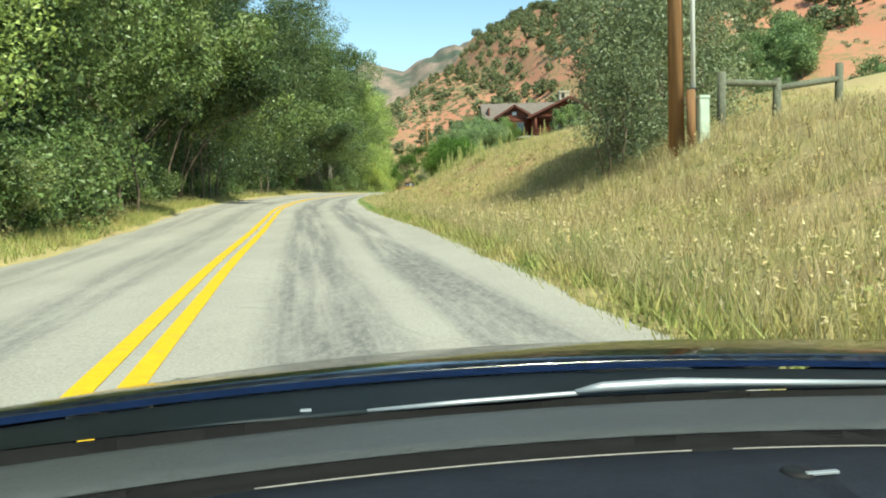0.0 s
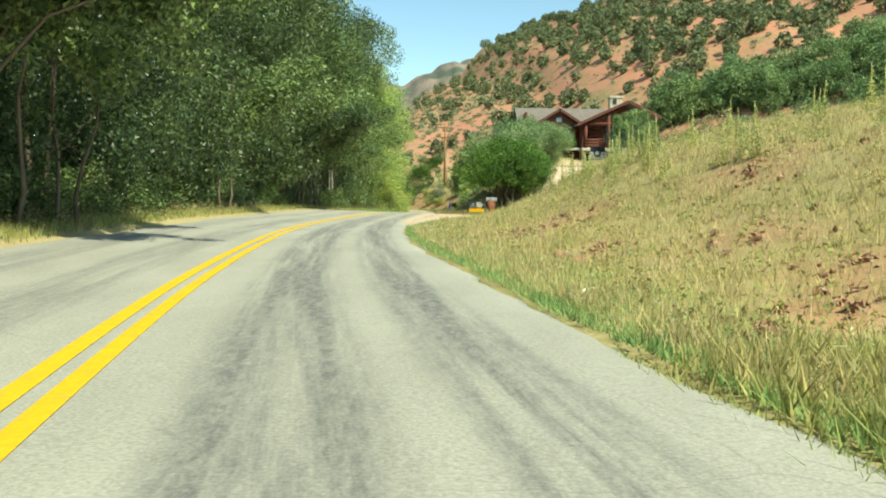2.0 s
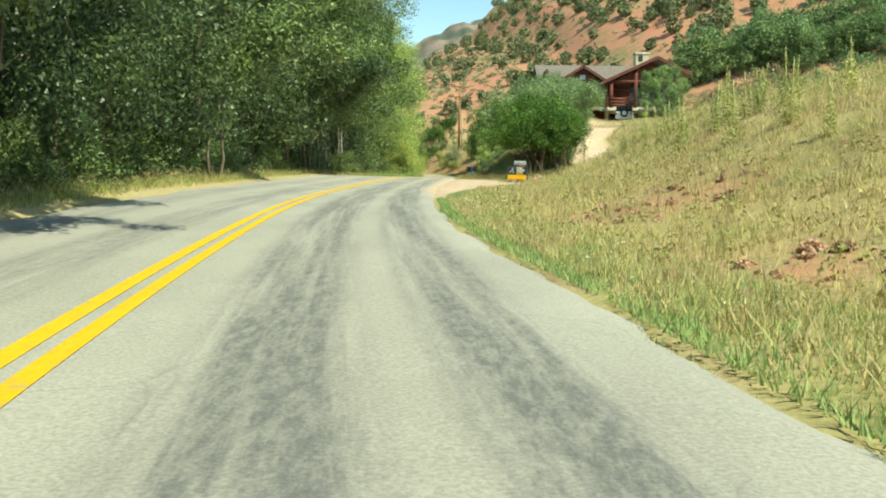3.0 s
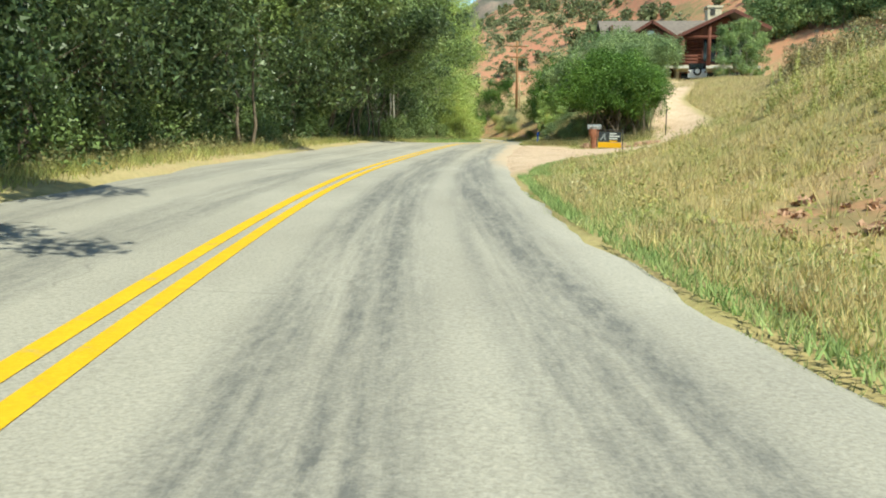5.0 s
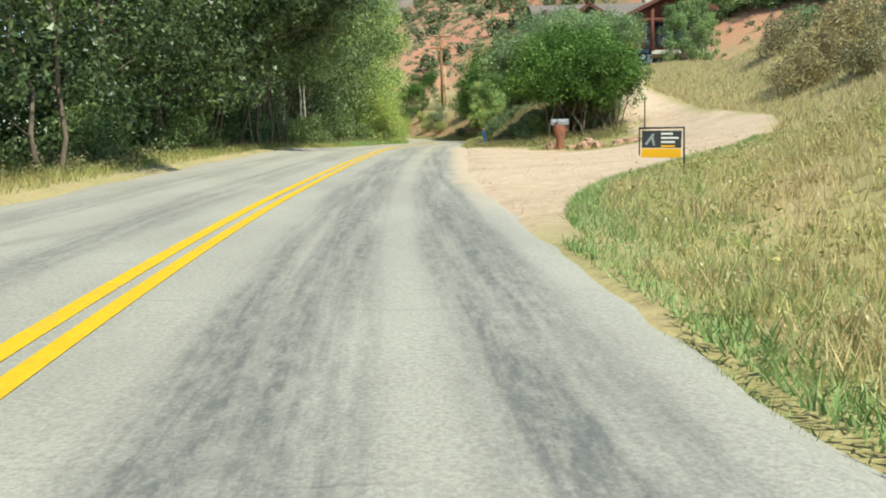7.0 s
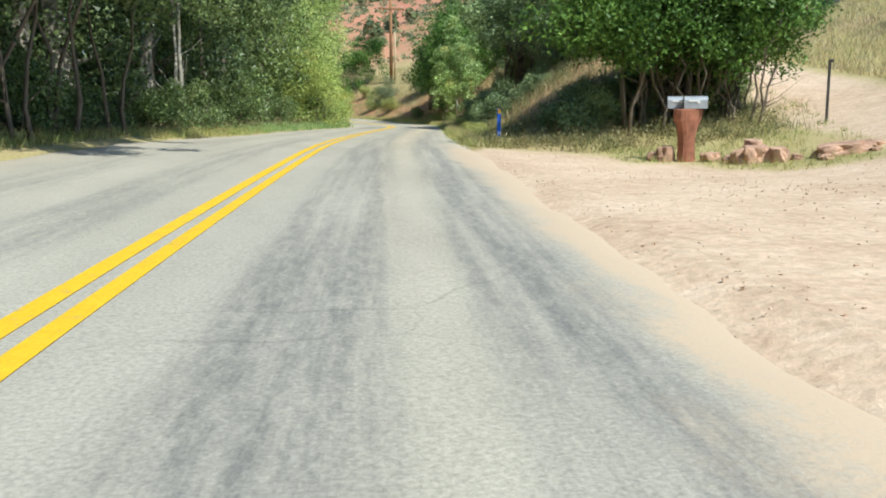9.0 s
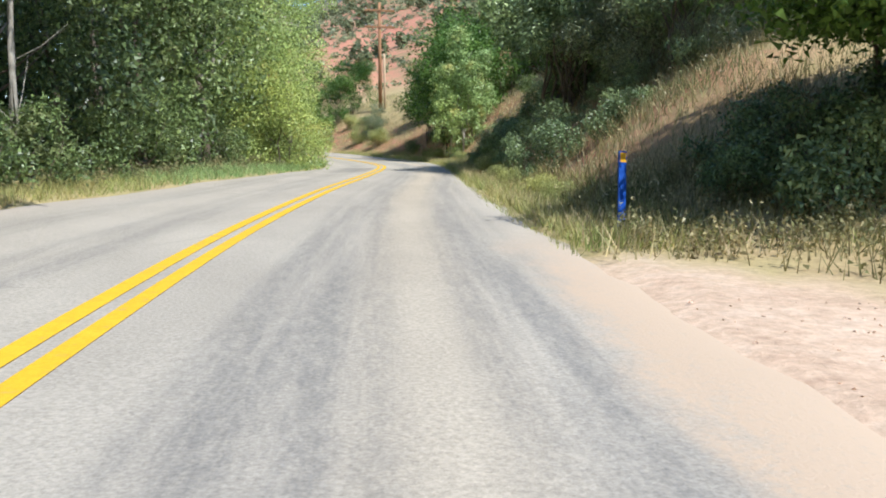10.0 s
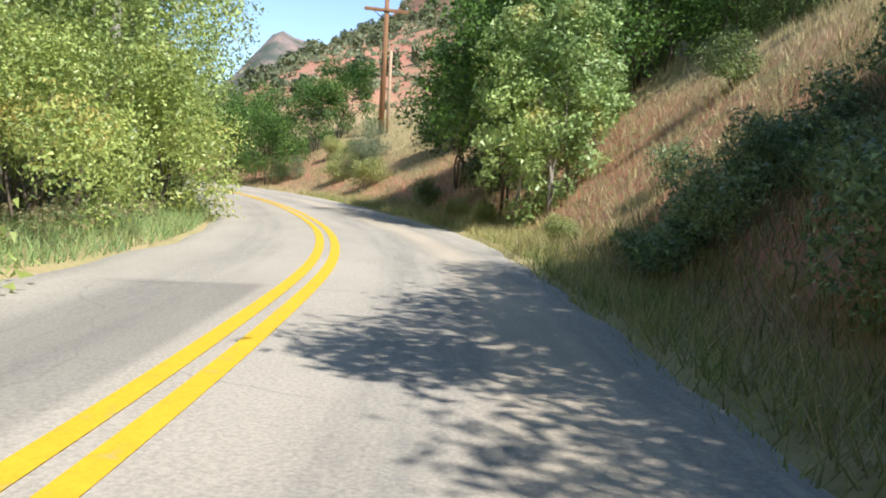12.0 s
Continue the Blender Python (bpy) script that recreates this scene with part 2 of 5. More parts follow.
    k = n.new("ShaderNodeMath")
    k.operation = "MULTIPLY"
    l.new(total, k.inputs[0])
    l.new(worn, k.inputs[1])
    k2 = n.new("ShaderNodeMath")
    k2.operation = "MULTIPLY"
    fade = n.new("ShaderNodeMapRange")
    fade.inputs[1].default_value, fade.inputs[2].default_value, fade.inputs[3].default_value, fade.inputs[4].default_value = 55, 88, 0.85, 0.4
    l.new(split.outputs[1], fade.inputs[0])
    l.new(fade.outputs[0], k2.inputs[1])
    l.new(k.outputs[0], k2.inputs[0])
    col = mix(n, l, k2.outputs[0], base, mix(n, l, grit, (0.075, 0.078, 0.078), (0.24, 0.235, 0.22)))
    geo = n.new("ShaderNodeNewGeometry")
    warp = node(n, "ShaderNodeTexNoise", Scale=1.3, Detail=4.0)
    l.new(geo.outputs["Position"], warp.inputs["Vector"])
    bent = n.new("ShaderNodeVectorMath")
    bent.operation = "MULTIPLY_ADD"
    l.new(warp.outputs[1], bent.inputs[0])
    bent.inputs[1].default_value = (0.5, 0.5, 0)
    l.new(geo.outputs["Position"], bent.inputs[2])
    cells = n.new("ShaderNodeTexVoronoi")
    cells.feature = "DISTANCE_TO_EDGE"
    cells.inputs["Scale"].default_value = 0.33
    l.new(bent.outputs[0], cells.inputs["Vector"])
    crack = ramp(n, l, cells.outputs[0], [(0.0, (1, 1, 1)), (0.004, (0, 0, 0))])
    broken = n.new("ShaderNodeMath")
    broken.operation = "MULTIPLY"
    l.new(crack, broken.inputs[0])
    l.new(ramp(n, l, patchy, [(0.45, (0, 0, 0)), (0.6, (0.3, 0.3, 0.3))]), broken.inputs[1])
    col = mix(n, l, broken.outputs[0], col, (0.1, 0.095, 0.09))
    def between(source, a, z, lo=0.0, hi=1.0):
        r = n.new("ShaderNodeMapRange")
        r.interpolation_type = "SMOOTHSTEP"
        for k, v in enumerate((a, z, lo, hi)):
            r.inputs[k + 1].default_value = v
        l.new(source, r.inputs[0])
        return r.outputs[0]

    def times(a, z):
        t = n.new("ShaderNodeMath")
        t.operation = "MULTIPLY"
        l.new(a, t.inputs[0])
        l.new(z, t.inputs[1])
        return t.outputs[0]

    # a darker strip of newer asphalt in the far lane before the bend
    strip = times(times(between(split.outputs[1], 101.0, 104.0), between(split.outputs[1], 107.5, 107.75, 1.0, 0.0)), times(between(split.outputs[0], -1.9, -1.1), between(split.outputs[0], -0.35, -0.25, 1.0, 0.0)))
    col = mix(n, l, strip, col, mix(n, l, 1.0, col, (0.72, 0.73, 0.75), "MULTIPLY"))
    # dust carried out of the drive, and along the outer edges
    ragged = n.new("ShaderNodeMath")
    ragged.operation = "MULTIPLY_ADD"
    ragged.inputs[1].default_value = 1.1
    l.new(place_noise(n, l, 1.6, 6, 0.7, (1, 0.4, 1)), ragged.inputs[0])
    l.new(split.outputs[0], ragged.inputs[2])
    mouth = times(between(split.outputs[1], 53, 62), between(split.outputs[1], 79, 85, 1.0, 0.0))
    sand = times(times(mouth, between(ragged.outputs[0], 2.95, 3.45)), place_noise(n, l, 24, 3, 0.7))
    boost = n.new("ShaderNodeMath")
    boost.operation = "MULTIPLY"
    boost.use_clamp = True
    boost.inputs[1].default_value = 2.3
    l.new(sand, boost.inputs[0])
    col = mix(n, l, boost.outputs[0], col, (0.56, 0.43, 0.3))
    pale = times(between(ragged.outputs[0], -2.9, -2.2, 0.6, 0.0), between(split.outputs[1], 26, 36))
    col = mix(n, l, pale, col, (0.5, 0.43, 0.34))
    l.new(col, b.inputs["Base Color"])
    bump(n, l, b, grit, 0.35, 0.012)
    return m


def line_material():
    m, n, l, b = mat("yellow_road_paint", 0.75, 0, 0.3)
    grit = place_noise(n, l, 38, 3, 0.7)
    wear = ramp(n, l, place_noise(n, l, 7, 5, 0.7), [(0.3, (0.55, 0.42, 0.12)), (0.42, (0.78, 0.47, 0.02)), (0.8, (0.86, 0.55, 0.03))])
    l.new(mix(n, l, 0.4, wear, ramp(n, l, grit, [(0.3, (0.7, 0.7, 0.7)), (0.7, (1.15, 1.15, 1.15))]), "MULTIPLY"), b.inputs["Base Color"])
    bump(n, l, b, grit, 0.3, 0.01)
    return m


def ground_material():
    """Soil and short grass, with masks for gravel, red earth, green verge and far woods carried by the sheet."""
    m, n, l, b = mat("ground_soil", 0.95, 0, 0.15)
    mask = n.new("ShaderNodeAttribute")
    mask.attribute_name = "cover"
    split = n.new("ShaderNodeSeparateColor")
    l.new(mask.outputs[0], split.inputs[0])
    fine = place_noise(n, l, 14, 5, 0.7)
    broad = place_noise(n, l, 0.35, 5, 0.65)
    straw = ramp(n, l, broad, [(0.3, (0.31, 0.28, 0.11)), (0.5, (0.46, 0.38, 0.18)), (0.72, (0.47, 0.34, 0.19))])
    # red earth raised a little in tone to stand for haze
    red = ramp(n, l, mix(n, l, 0.45, place_noise(n, l, 0.06, 7, 0.7, (1.0, 0.5, 1.0)), place_noise(n, l, 0.8, 5, 0.7)), [(0.37, (0.22, 0.2, 0.09)), (0.45, (0.33, 0.24, 0.12)), (0.5, (0.5, 0.245, 0.15)), (0.66, (0.56, 0.225, 0.135))])
    gravel = ramp(n, l, mix(n, l, 0.5, place_noise(n, l, 0.6, 5, 0.65), place_noise(n, l, 5, 6, 0.7)), [(0.36, (0.5, 0.345, 0.235)), (0.5, (0.63, 0.465, 0.325)), (0.66, (0.74, 0.58, 0.43))])
    litter = ramp(n, l, place_noise(n, l, 2.5, 6, 0.7), [(0.3, (0.07, 0.07, 0.035)), (0.55, (0.14, 0.13, 0.06)), (0.75, (0.24, 0.2, 0.11))])
    far = ramp(n, l, place_noise(n, l, 0.02, 8, 0.7), [(0.4, (0.1, 0.12, 0.09)), (0.6, (0.32, 0.235, 0.19))])
    col = mix(n, l, split.outputs[0], straw, red)
    col = mix(n, l, mask.outputs["Alpha"], litter, col)
    col = mix(n, l, split.outputs[1], col, gravel)
    col = mix(n, l, split.outputs[2], col, far)
    l.new(mix(n, l, 0.7, col, ramp(n, l, fine, [(0.3, (0.7, 0.7, 0.7)), (0.7, (1.25, 1.25, 1.25))]), "MULTIPLY"), b.inputs["Base Color"])
    bump(n, l, b, fine, 0.4, 0.04)
    return m


ROAD, LINE, GROUND = road_material(), line_material(), ground_material()


# ------------------------------------------------------------------ the lie of the land
def keyed(*pairs):
    """A smooth function through (y, value) keys, straight beyond the ends."""
    ys, vs = np.array([p[0] for p in pairs], float), np.array([p[1] for p in pairs], float)
    ms = np.gradient(vs, ys)

    def at(y):
        y = np.asarray(y, float)
        i = np.clip(np.searchsorted(ys, y) - 1, 0, len(ys) - 2)
        h = ys[i + 1] - ys[i]
        t = np.clip((y - ys[i]) / h, 0, 1)
        v = (2 * t**3 - 3 * t**2 + 1) * vs[i] + (t**3 - 2 * t**2 + t) * h * ms[i] + (3 * t**2 - 2 * t**3) * vs[i + 1] + (t**3 - t**2) * h * ms[i + 1]
        return v + np.minimum(y - ys[0], 0) * ms[0] + np.maximum(y - ys[-1], 0) * ms[-1]

    return at


def step(a, b, x):
    t = np.clip((np.asarray(x, float) - a) / (b - a), 0, 1)
    return t * t * (3 - 2 * t)


line_x = keyed((-40, 5.5), (-10, 0.85), (6, -1.9), (10, -2.565), (18, -3.778), (26, -5.021), (34, -6.183), (40, -6.834), (47, -7.354), (55, -7.582), (65, -7.445), (76, -6.999), (84, -6.567), (92, -5.833), (99, -4.942), (105, -4.278), (110, -3.959), (115, -4.058), (122, -4.786), (128, -5.897), (136, -8.2), (146, -12.5), (160, -21), (180, -36))
right_x = keyed((-40, 9), (-10, 3.5), (5, 1.438), (9, 1.008), (12, 0.616), (18, -0.152), (26, -1.58), (33, -2.758), (37, -3.248), (41, -3.793), (45, -4.199), (50, -4.431), (58, -4.555), (66, -4.358), (76, -3.8), (86, -3.266), (93, -2.753), (99, -2.239), (105, -1.734), (112, -1.262), (117, -1.163), (122, -1.55), (127, -2.45), (136, -4.7), (146, -8.6), (160, -16.5), (180, -31))
left_x = keyed((-40, 0.5), (-10, -3.2), (5, -4.9), (12, -5.85), (23, -7.7), (36, -9.7), (45, -10.2), (53, -10.75), (62, -10.95), (72, -10.9), (84, -10.4), (93, -9.3), (97, -8.75), (101, -7.75), (105, -6.9), (109, -6.3), (113, -6.15), (117, -6.35), (124, -7.6), (134, -10.2), (146, -15.5), (160, -25), (180, -41))
road_z = keyed((-60, -1.405), (0, -0.639), (12, -0.525), (20, -0.431), (25, -0.358), (30, -0.264), (40, -0.122), (50, 0.024), (60, 0.118), (70, 0.235), (80, 0.339), (90, 0.319), (95, 0.304), (100, 0.29), (110, 0.24), (122, 0.207), (140, 0.457), (160, 0.8), (200, 1.2))
foot_x = keyed((-60, 13.0), (-10, 3.9), (5, 1.95), (18, 0.55), (33, -2.25), (45, -3.7), (51, -4.0), (54, -3.85), (57, -2.9), (60, -1.1), (64, 1.6), (68, 3.7), (72, 5.2), (80, 6.2), (89, 7.0), (100, 10.5), (112, 17.0), (122, 24.0), (145, 27.0), (170, 24.0), (220, 20.0))
foot_z = keyed((-60, -1.355), (18, -0.391), (45, -0.019), (55, 0.131), (65, 0.586), (71, 1.093), (80, 1.569), (89, 2.513), (100, 3.997), (112, 5.544), (120, 6.179), (140, 6.807), (160, 7.6), (200, 8), (260, 8), (400, 8))
drive_x = keyed((70, 3.6), (76, 4.1), (82, 4.6), (87, 5.0), (92, 5.4), (98, 6.5), (103, 7.9), (112, 10.6), (122, 13.8), (130, 16.5))
crest_z = keyed((-120, 0.0), (-62, 4.0), (-42, 30.0), (-26, 46.0), (-6, 62.0), (40, 88.0), (80, 101.0), (170, 126.0), (400, 160.0))
crest_y = 430.0


def rough(x, y, s, amp):
    return amp * (np.sin(x * s * 1.3 + 1.7 * np.sin(y * s * 0.7)) * np.cos(y * s * 1.1 + 0.8 * np.sin(x * s * 0.9)))


def banked(x, y):
    """The surface of the road, a little higher on its outer side through the bend."""
    return road_z(y) + 0.045 * np.maximum(line_x(y) - x, 0) * step(15, 40, y) * (1 - step(75, 95, y)) - 0.01 * np.maximum(x - line_x(y), 0)


def height(x, y):
    x, y = np.broadcast_arrays(np.asarray(x, float), np.asarray(y, float))
    far_y, y = y, np.clip(y, -60, 200)  # the road goes out of sight beyond
    lx, rx, fx, fz = left_x(y), right_x(y), foot_x(y), foot_z(y)
    # right-hand side: bank or apron up to the foot, then the slope above it
    zr = banked(rx, y)
    u = np.clip((x - rx) / np.maximum(fx - rx, 0.3), 0, 1)
    bank = step(80, 90, y)
    ub = np.clip((x - rx - 1.1) / np.maximum(fx - rx - 1.1, 0.3), 0, 1)
    quick = (1 - bank) * u**2.5 + bank * (1 - (1 - ub) ** 2)
    z_right = zr + (fz - zr) * quick + bank * 1.1 * np.sin(np.pi * np.minimum(ub * 1.15, 1))
    z_right = z_right + 1.3 * np.exp(-(((x - rx - 7.5) / 4.0) ** 2)) * step(108, 115, y) * (1 - step(126, 136, y))
    z_right = z_right - 0.25 * np.exp(-(((x - 0.6) / 3.2) ** 2) - ((y - 76.5) / 4.0) ** 2)
    d = np.maximum(x - fx, 0)
    d = d - 0.8 * np.maximum(d - 4.4, 0) * (1 - step(20, 30, y))
    steep = 5.9 + 1.4 * (1 - step(15, 32, y)) + 0.5 * step(36, 46, y) - 1.0 * step(58, 80, y)
    z_right = z_right + steep * (1 - np.exp(-d / 15.0)) * step(-0.4, 6.0, d) * (1 - 0.55 * step(110, 122, y) * (1 - step(170, 200, y)))
    z_right = z_right + rough(x, y, 0.9, 0.07) * step(1, 4, d) + rough(x, y, 0.23, 0.2) * step(3, 10, d)
    z_right = z_right - 0.55 * np.exp(-(((x - drive_x(y)) / 2.6) ** 2)) * step(92, 100, y) * (1 - step(126, 132, y))
    # left-hand side: falls away to the creek
    e = np.maximum(lx - x, 0)
    z_left = banked(lx, y) + 0.1 * step(0, 1, e) - 2.2 * step(2, 14, e) + rough(x, y, 0.8, 0.08) * step(0.6, 2, e)
    under = np.where(x < (lx + rx) / 2, np.maximum(banked(x, y), -9) - 0.12, banked(x, y) - 0.12)
    z = np.where(x > rx, z_right, np.where(x < lx, z_left, under))
    z = z - 0.03 * step(0, 0.4, x - rx) * (1 - step(50, 56, y) * (1 - step(78, 82, y)))
    y = far_y
    # the red hill
    y0 = 176 - 1.05 * np.clip(x, 0, 90)
    up = np.clip((y - y0) / (crest_y - y0), 0, 1.6)
    rise = np.where(up < 1, up ** (0.93 + 0.45 * (1 - step(-32, -6, x))), np.maximum(1 - 0.9 * (up - 1), 0.3))
    hill = np.maximum(crest_z(x * (1 - 0.12 * step(200, 430, y))) - 15, 0) * rise
    hill = hill * (1 + 0.06 * np.sin(x * 0.11 + 0.012 * y) + 0.035 * np.sin(x * 0.27 + 0.8 + 0.02 * y))
    z = z + hill * step(-70, -30, x + 0.18 * np.maximum(y - 180, 0))
    # mountains beyond the valley
    far = step(800, 1500, y)
    peak = 27 * np.exp(-(((x + 134) / 33) ** 2)) + 222 * step(-380, -110, x) + 4 * np.sin(x * 0.014 + 2)
    ridge = np.exp(-(((y - 1620) / 380) ** 2))
    z = z + far * peak * ridge * (0.96 + 0.012 * np.sin(x * 0.05) + 0.01 * np.sin(x * 0.13 + y * 0.02))
    return z


def sheet(xs, ys, fn):
    gx, gy = np.meshgrid(xs, ys)
    co = np.stack([gx, gy, fn(gx, gy)], -1).reshape(-1, 3)
    nx, ny = len(xs), len(ys)
    i = (np.arange(ny - 1)[:, None] * nx + np.arange(nx - 1)[None]).ravel()
    return co, np.stack([i, i + 1, i + nx + 1, i + nx], -1)


def mesh_from(name, co, faces, materials, smooth=False):
    me = bpy.data.meshes.new(name)
    co, faces = np.asarray(co, np.float32), np.asarray(faces, np.int32)
    k = faces.shape[1]
    me.vertices.add(len(co))
    me.vertices.foreach_set("co", co.ravel())
    me.loops.add(faces.size)
    me.loops.foreach_set("vertex_index", faces.ravel())
    me.polygons.add(len(faces))
    me.polygons.foreach_set("loop_start", np.arange(0, faces.size, k, dtype=np.int32))
    me.polygons.foreach_set("loop_total", np.full(len(faces), k, np.int32))
    me.polygons.foreach_set("use_smooth", np.full(len(faces), smooth))
    for m in materials if isinstance(materials, (list, tuple)) else [materials]:
        me.materials.append(m)
    me.update(calc_edges=True)
    return me


def part(name, bm_or_mesh, material, parent=None, label=""):
    """Links a bmesh or a mesh as one object, under a thing or a part."""
    if isinstance(bm_or_mesh, bmesh.types.BMesh):
        me = bpy.data.meshes.new(name)
        bm_or_mesh.to_mesh(me)
        bm_or_mesh.free()
        me.materials.append(material)
    else:
        me = bm_or_mesh
    ob = new(name, me)
    if parent:
        ob.parent = parent
    return tagged(ob, label)


def thing(name, m, label, category, group="", kind=""):
    ob = new(name)
    ob.matrix_basis = m if isinstance(m, Matrix) else pose(*m)
    return tagged(ob, label, category, group, kind)


def box(bm, size, at=(0, 0, 0), turn=(0, 0, 0), bevel=0.0):
    made = bmesh.ops.create_cube(bm, size=1.0, matrix=pose(*at, *turn) @ Matrix.Diagonal((*size, 1)))
    if bevel:
        edges = list({e for v in made["verts"] for e in v.link_edges})
        bmesh.ops.bevel(bm, geom=edges, offset=bevel, segments=2, affect="EDGES", profile=0.6)
    return bm


def boxed(size, at=(0, 0, 0), turn=(0, 0, 0), bevel=0.0):
    return box(bmesh.new(), size, at, turn, bevel)


def rod(bm, a, b, r0, r1=None, sides=10):
    a, b = Vector(a), Vector(b)
    turn = (b - a).to_track_quat("Z", "Y").to_matrix().to_4x4()
    bmesh.ops.create_cone(bm, cap_ends=True, segments=sides, radius1=r0, radius2=r0 if r1 is None else r1, depth=(b - a).length, matrix=Matrix.Translation((a + b) / 2) @ turn)
    return bm


def rods(a, b, r0, r1=None, sides=10):
    bm = rod(bmesh.new(), a, b, r0, r1, sides)
    for f in bm.faces:
        f.smooth = len(f.verts) == 4
    return bm


def tube(bm, points, radii, sides=8):
    """A bent, tapering limb."""
    rings = []
    pts = [Vector(p) for p in points]
    ends = (pts[-1] - pts[0]).normalized()
    ref = Vector((0, 1, 0)) if abs(ends.y) < 0.7 else Vector((1, 0, 0))
    for i, (p, r) in enumerate(zip(pts, radii)):
        way = (pts[min(i + 1, len(pts) - 1)] - pts[max(i - 1, 0)]).normalized()
        u = way.cross(ref).normalized()
        v = way.cross(u)
        rings.append([bm.verts.new(p + u * (r * math.cos(a)) + v * (r * math.sin(a))) for a in (2 * math.pi * k / sides for k in range(sides))])
    for a, b in zip(rings, rings[1:]):
        for k in range(sides):
            bm.faces.new((a[k], a[(k + 1) % sides], b[(k + 1) % sides], b[k])).smooth = True
    bm.faces.new(list(reversed(rings[0])))
    bm.faces.new(rings[-1])
    return bm


BARE = ((0.1, 35.4, 0.7), (-0.8, 31.4, 0.55), (-1.55, 30.5, 0.4), (0.2, 32.5, 0.7), (-1.9, 37.5, 0.5), (-1.3, 37.4, 0.6), (-2.1, 43.0, 0.6), (-1.5, 43.3, 0.8), (-0.5, 42.3, 0.6), (1.6, 39.5, 0.9), (2.6, 30.5, 1.0))


# ------------------------------------------------------------------ ground and road
def island(x, y):
    """The tongue of dry grass between the letter boxes and the dirt drive."""
    front = 75.5 + 2.3 * (1 - step(-0.7, 0.4, x))
    return step(-0.25, 0.25, y - front) * (1 - step(-0.25, 0.25, x - 2.45 - 0.3 * (y - 76.5))) * step(-1.6, -0.9, x)


def spaced(*spans):
    out = []
    for a, b, s in spans:
        out.extend(np.arange(a, b, s))
    return np.array(out)


xs = spaced((-1400, -300, 70), (-300, -60, 16), (-60, -20, 3.0), (-20, -12, 1.0), (-12, 12, 0.4), (12, 30, 0.9), (30, 110, 3.0), (110, 300, 14), (300, 1500, 75))
ys = spaced((-300, -40, 26), (-40, -6, 2.0), (-6, 130, 0.7), (130, 180, 1.6), (180, 460, 5), (460, 900, 30), (900, 2300, 35))
co, faces = sheet(xs, ys, height)
ground_mesh = mesh_from("ground", co, faces, GROUND, True)
cover = np.zeros((len(co), 4), np.float32)
cover[:, 3] = 1
gx, gy = co[:, 0], co[:, 1]
hillside = step(150, 190, gy + 0.75 * np.clip(gx, 0, 80)) * step(-75, -35, gx + 0.18 * np.maximum(gy - 180, 0))
cutbank = step(84, 92, gy) * step(0.6, 1.6, gx - right_x(gy)) * (1 - step(3.5, 7, gx - right_x(gy))) * 1.0
bare = sum(np.exp(-(((gx - bx) / br) ** 2 + ((gy - by) / (1.6 * br)) ** 2)) for bx, by, br in BARE)
cover[:, 0] = np.clip(hillside + cutbank + 0.65 * bare, 0, 1)
apron = step(51.5, 55, gy) * (1 - step(-0.5, 0.6, gy - 79.2 - 2.8 * (1 - step(-3.7, -1.2, gx)) + rough(gx, gy, 1.7, 0.25))) * (1 - step(-0.3, 0.7, gx - foot_x(gy) + rough(gx, gy, 0.8, 0.4)))
apron *= 1 - island(gx + rough(gx, gy, 2.1, 0.2), gy)
drive_mid = drive_x(gy)
drive = step(74, 80, gy) * (1 - step(119, 124, gy)) * (1 - step(1.2, 1.6, np.abs(gx - drive_mid)))
shoulder = step(26, 44, gy) * (1 - step(78, 90, gy)) * step(-0.2, 0.3, gx - left_x(gy) + 0.9) * (gx < left_x(gy) + 1)
cover[:, 1] = np.clip(np.maximum(apron * (gx > right_x(gy) - 1), drive) + 0.13 * shoulder, 0, 1)
cover[:, 2] = step(550, 800, gy)
cover[:, 3] = 1 - 0.9 * step(0.5, 1.8, left_x(np.clip(gy, -60, 180)) - gx + rough(gx, gy, 1.1, 0.5)) * (1 - step(16, 24, left_x(np.clip(gy, -60, 180)) - gx)) * (1 - step(165, 190, gy))
layer = ground_mesh.color_attributes.new("cover", "FLOAT_COLOR", "POINT")
layer.data.foreach_set("color", cover.ravel())
tagged(new("ground", ground_mesh), "dry grassy valley ground with red earth hillside", "ground", kind="structure")

ry = spaced((-40, 0, 1.0), (0, 130, 0.5), (130, 182, 1.0))
cols = 28
rv, ruv = [], []
for y in ry:
    a, b, c = float(left_x(y)), float(right_x(y)), float(line_x(y))
    a += 0.12 * math.sin(y * 1.3) * math.sin(y * 0.41)
    b += 0.06 * math.sin(y * 1.9 + 1) * math.cos(y * 0.53) + 0.03 * math.sin(y * 5.1)
    for k in range(cols + 1):
        x = a + (b - a) * k / cols
        rv.append((x, y, float(banked(x, y)) - (0.07 if k in (0, cols) else 0.0)))
        ruv.append((x - c, y))
i = (np.arange(len(ry) - 1)[:, None] * (cols + 1) + np.arange(cols)[None]).ravel()
rf = np.stack([i, i + 1, i + cols + 2, i + cols + 1], -1)
road_mesh = mesh_from("road", rv, rf, ROAD, True)
uv = road_mesh.uv_layers.new(name="along")
uv.data.foreach_set("uv", np.array(ruv, np.float32)[rf.ravel()].ravel())
tagged(new("road", road_mesh), "worn grey asphalt road with dark wheel tracks", "road", kind="structure")

